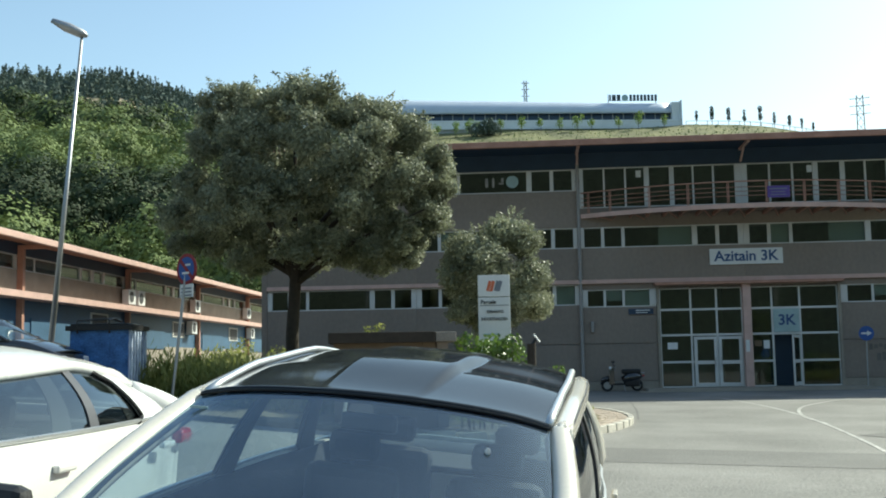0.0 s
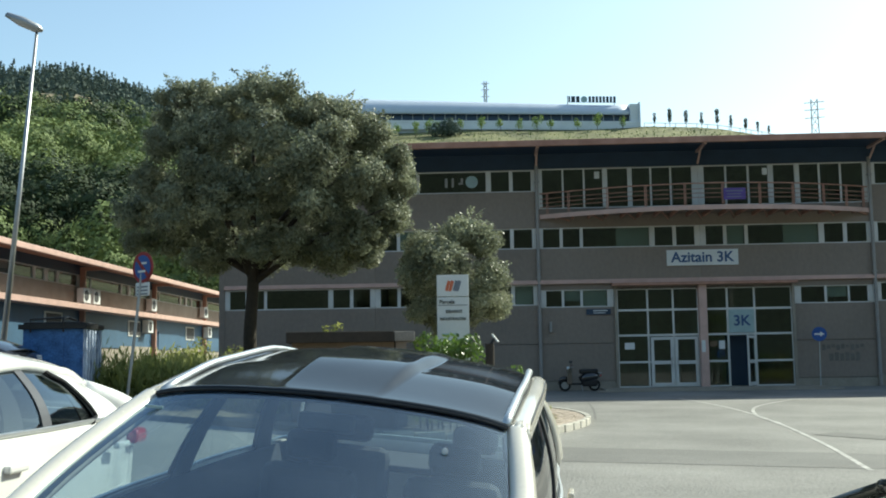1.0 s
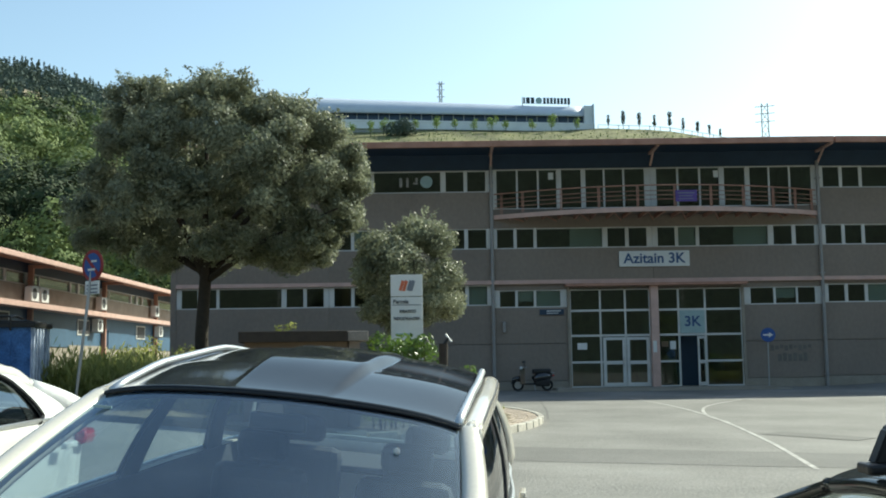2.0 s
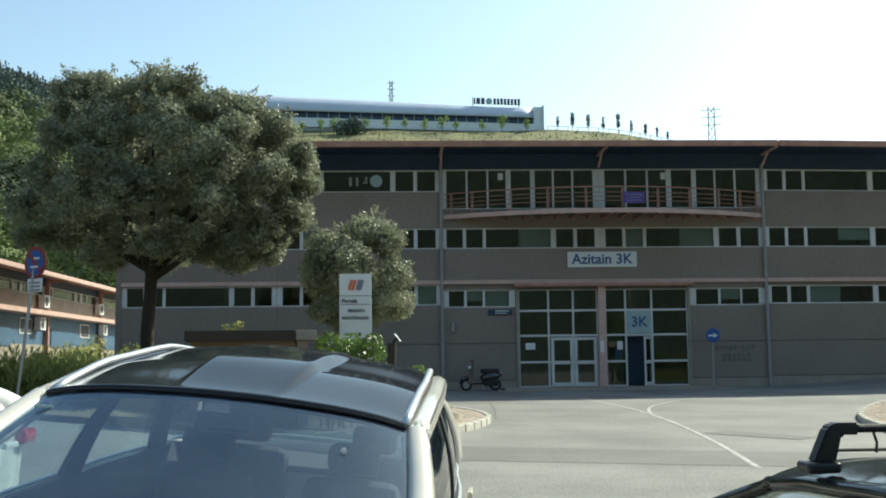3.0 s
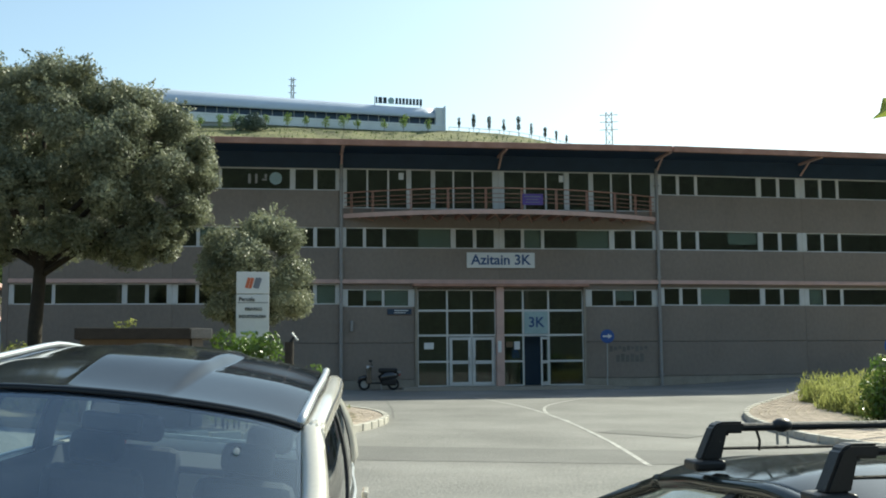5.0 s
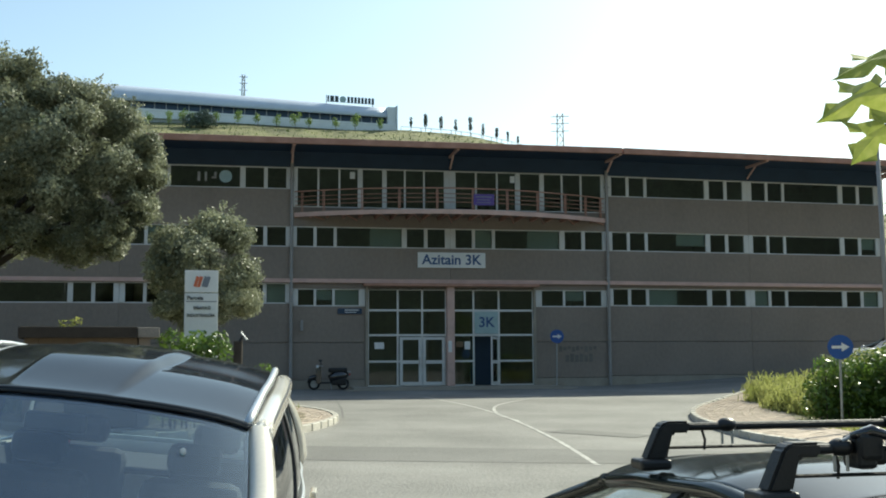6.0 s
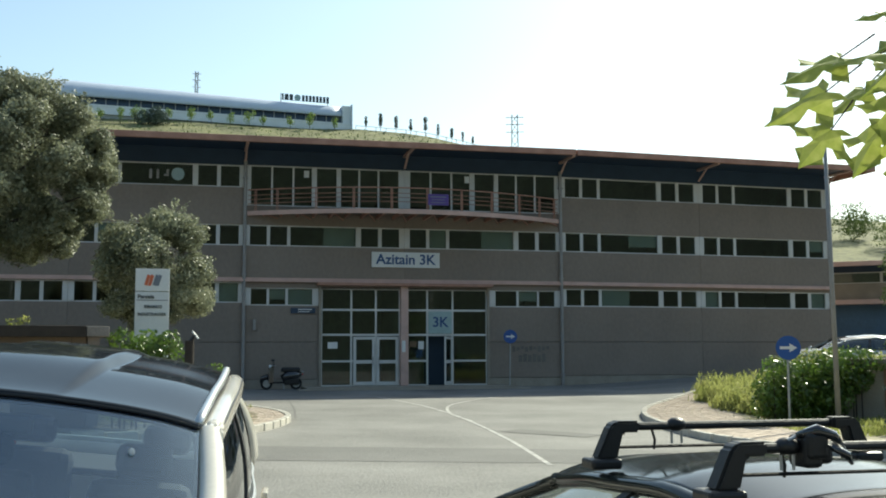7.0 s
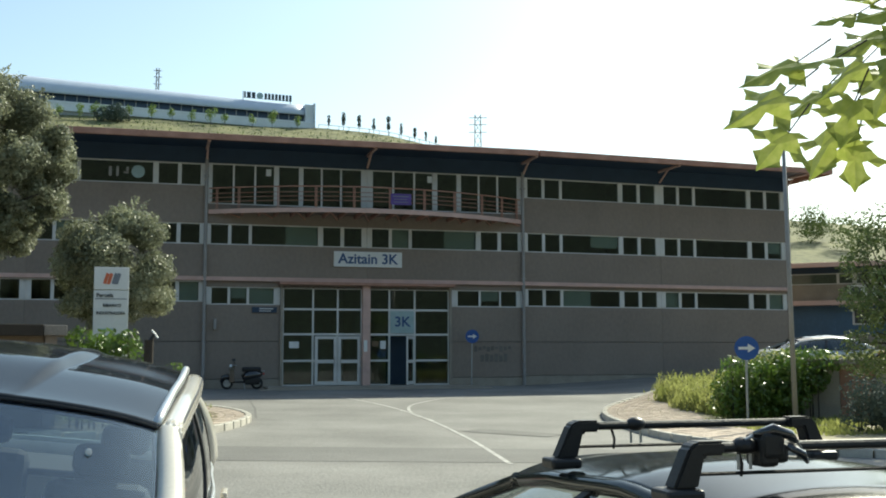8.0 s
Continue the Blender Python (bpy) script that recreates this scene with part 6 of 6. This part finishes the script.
# ---------------------------------------------------------------- overhanging maple branch
def maple_leaf_mesh():
    """One palmate leaf with five toothed lobes, folded a little along its midrib, tip towards +y."""
    half = [(0, 0), (0.14, -0.14), (0.36, -0.16), (0.2, 0.02), (0.42, 0.14), (0.66, 0.3), (0.5, 0.34), (0.4, 0.42), (0.22, 0.3), (0.13, 0.36), (0.2, 0.54), (0.29, 0.68), (0.14, 0.7), (0.07, 0.86), (0, 1.02)]
    bm = bmesh.new()
    mid = [bm.verts.new((0, t, 0)) for t in (0, 0.34, 0.6, 1.02)]
    for s in (-1, 1):
        vs = [bm.verts.new((s * x, y, -0.22 * abs(x) - 0.12 * y * y + 0.05 * math.sin(9 * x + 6 * y))) for x, y in half[1:-1]]
        def face(*a):
            bm.faces.new(a if s > 0 else a[::-1])
        face(mid[0], vs[0], vs[1], vs[2])
        face(mid[0], vs[2], vs[8], mid[1])
        face(vs[2], vs[3], vs[4], vs[5], vs[6], vs[7], vs[8])
        face(mid[1], vs[8], vs[9])
        face(mid[1], vs[9], vs[10], vs[12], mid[2])
        face(vs[10], vs[11], vs[12])
        face(mid[2], vs[12], mid[3])
    for v in mid:
        v.co.z = -0.12 * v.co.y ** 2
    return bm


def maple():
    rng = random.Random(4)
    t = thing("maple_tree", "young maple with bright green leaves hanging into view", "tree", (4.0, 0.9, ground_z(4.0, 0.9)))
    ox, oy, oz = t.location
    loc = lambda x, y, z: Vector((x - ox, y - oy, z - oz))
    part("trunk", tube(bmesh.new(), [(0, 0, -0.1), (0.03, 0, 1.5), (0, 0.02, 3.6)], [0.07, 0.055, 0.03], 10), M["bark"], t, smooth=True)
    part("branch", tube(bmesh.new(), [loc(4.0, 0.9, 2.6), loc(2.4, 1.4, 2.55), loc(1.6, 1.65, 2.36), loc(1.3, 1.7, 2.24)], [0.025, 0.014, 0.009, 0.004], 7), M["bark"], t, smooth=True)
    part("branch", tube(bmesh.new(), [loc(2.4, 1.4, 2.55), loc(1.7, 1.62, 2.5), loc(1.36, 1.7, 2.42)], [0.012, 0.008, 0.004], 7), M["bark"], t, smooth=True)
    part("branch", tube(bmesh.new(), [loc(2.4, 1.4, 2.55), loc(1.7, 1.7, 2.78), loc(0.7, 2.16, 2.68)], [0.01, 0.007, 0.003], 6), M["bark"], t, smooth=True)
    me = None
    # place, size, the turn of the tip seen from the yard's edge, tilt
    leaves = [(0.68, 2.19, 2.585, 0.13, 268, 80),
              (1.024, 1.66, 2.206, 0.14, 200, 10),
              (1.063, 1.776, 2.166, 0.15, 205, 20),
              (1.207, 1.827, 2.197, 0.12, 215, 30),
              (1.064, 1.705, 2.077, 0.12, 230, 35),
              (1.202, 1.759, 2.087, 0.15, 235, 40),
              (1.085, 1.62, 2.22, 0.12, 190, 10),
              (1.206, 1.683, 2.127, 0.13, 250, 45),
              (1.261, 1.79, 2.237, 0.13, 215, 30),
              (1.183, 1.625, 2.26, 0.14, 200, 20),
              (1.288, 1.697, 2.348, 0.14, 190, 15),
              (1.195, 1.541, 2.217, 0.14, 225, 35),
              (1.254, 1.647, 2.175, 0.14, 240, 50),
              (1.309, 1.756, 2.403, 0.13, 180, 10),
              (1.244, 1.579, 2.282, 0.13, 210, 30),
              (1.251, 1.724, 2.056, 0.12, 265, 60),
              (1.225, 1.517, 2.173, 0.14, 235, 40),
              (1.311, 1.602, 2.305, 0.14, 200, 25),
              (1.381, 1.7, 2.14, 0.13, 250, 50),
              (1.299, 1.534, 2.223, 0.14, 220, 35),
              (1.387, 1.616, 2.348, 0.14, 200, 20),
              (1.21, 1.529, 2.356, 0.13, 195, 20),
              (1.239, 1.658, 2.447, 0.13, 190, 20),
              (1.256, 1.794, 2.364, 0.1, 185, 15)]
    for _ in range(22):
        k = rng.random()
        leaves.append((lerp(1.28, 1.62, k) + rng.uniform(-0.04, 0.04), 1.66 + rng.uniform(-0.12, 0.16), lerp(2.26, 2.44, k) + rng.uniform(-0.1, 0.14), rng.uniform(0.11, 0.15), rng.uniform(180, 300), rng.uniform(5, 60)))
    right, away = Vector((0.87, -0.5, 0)), Vector((0.5, 0.87, 0))
    for x, y, z, s, turn, tilt in leaves:
        q = loc(x, y, z)
        tip = (right * math.cos(radians(turn)) + Vector((0, 0, 1)) * math.sin(radians(turn)) - away * rng.uniform(0.1, 0.6)).normalized()
        nrm = (Vector((0, 0, 1)) * math.cos(radians(tilt)) - away * math.sin(radians(tilt + 25)) + right * rng.uniform(-0.5, 0.5)).normalized()
        side = tip.cross(nrm).normalized()
        nrm = side.cross(tip)
        root = q - tip * s * 0.5
        m = Matrix.Translation(root) @ Matrix((side, tip, nrm)).transposed().to_4x4() @ Matrix.Scale(s * 0.84, 4)
        if me is None:
            me = part("leaf", maple_leaf_mesh(), M["maple"], t)
            me.matrix_basis = m
        else:
            share(me, m, t)
        part("leaf_stalk", tube(bmesh.new(), [root, root - tip * s * 0.35 + Vector((0.02, 0, 0.03))], [0.0015, 0.002], 4), M["bark"], t)
    return t


maple()
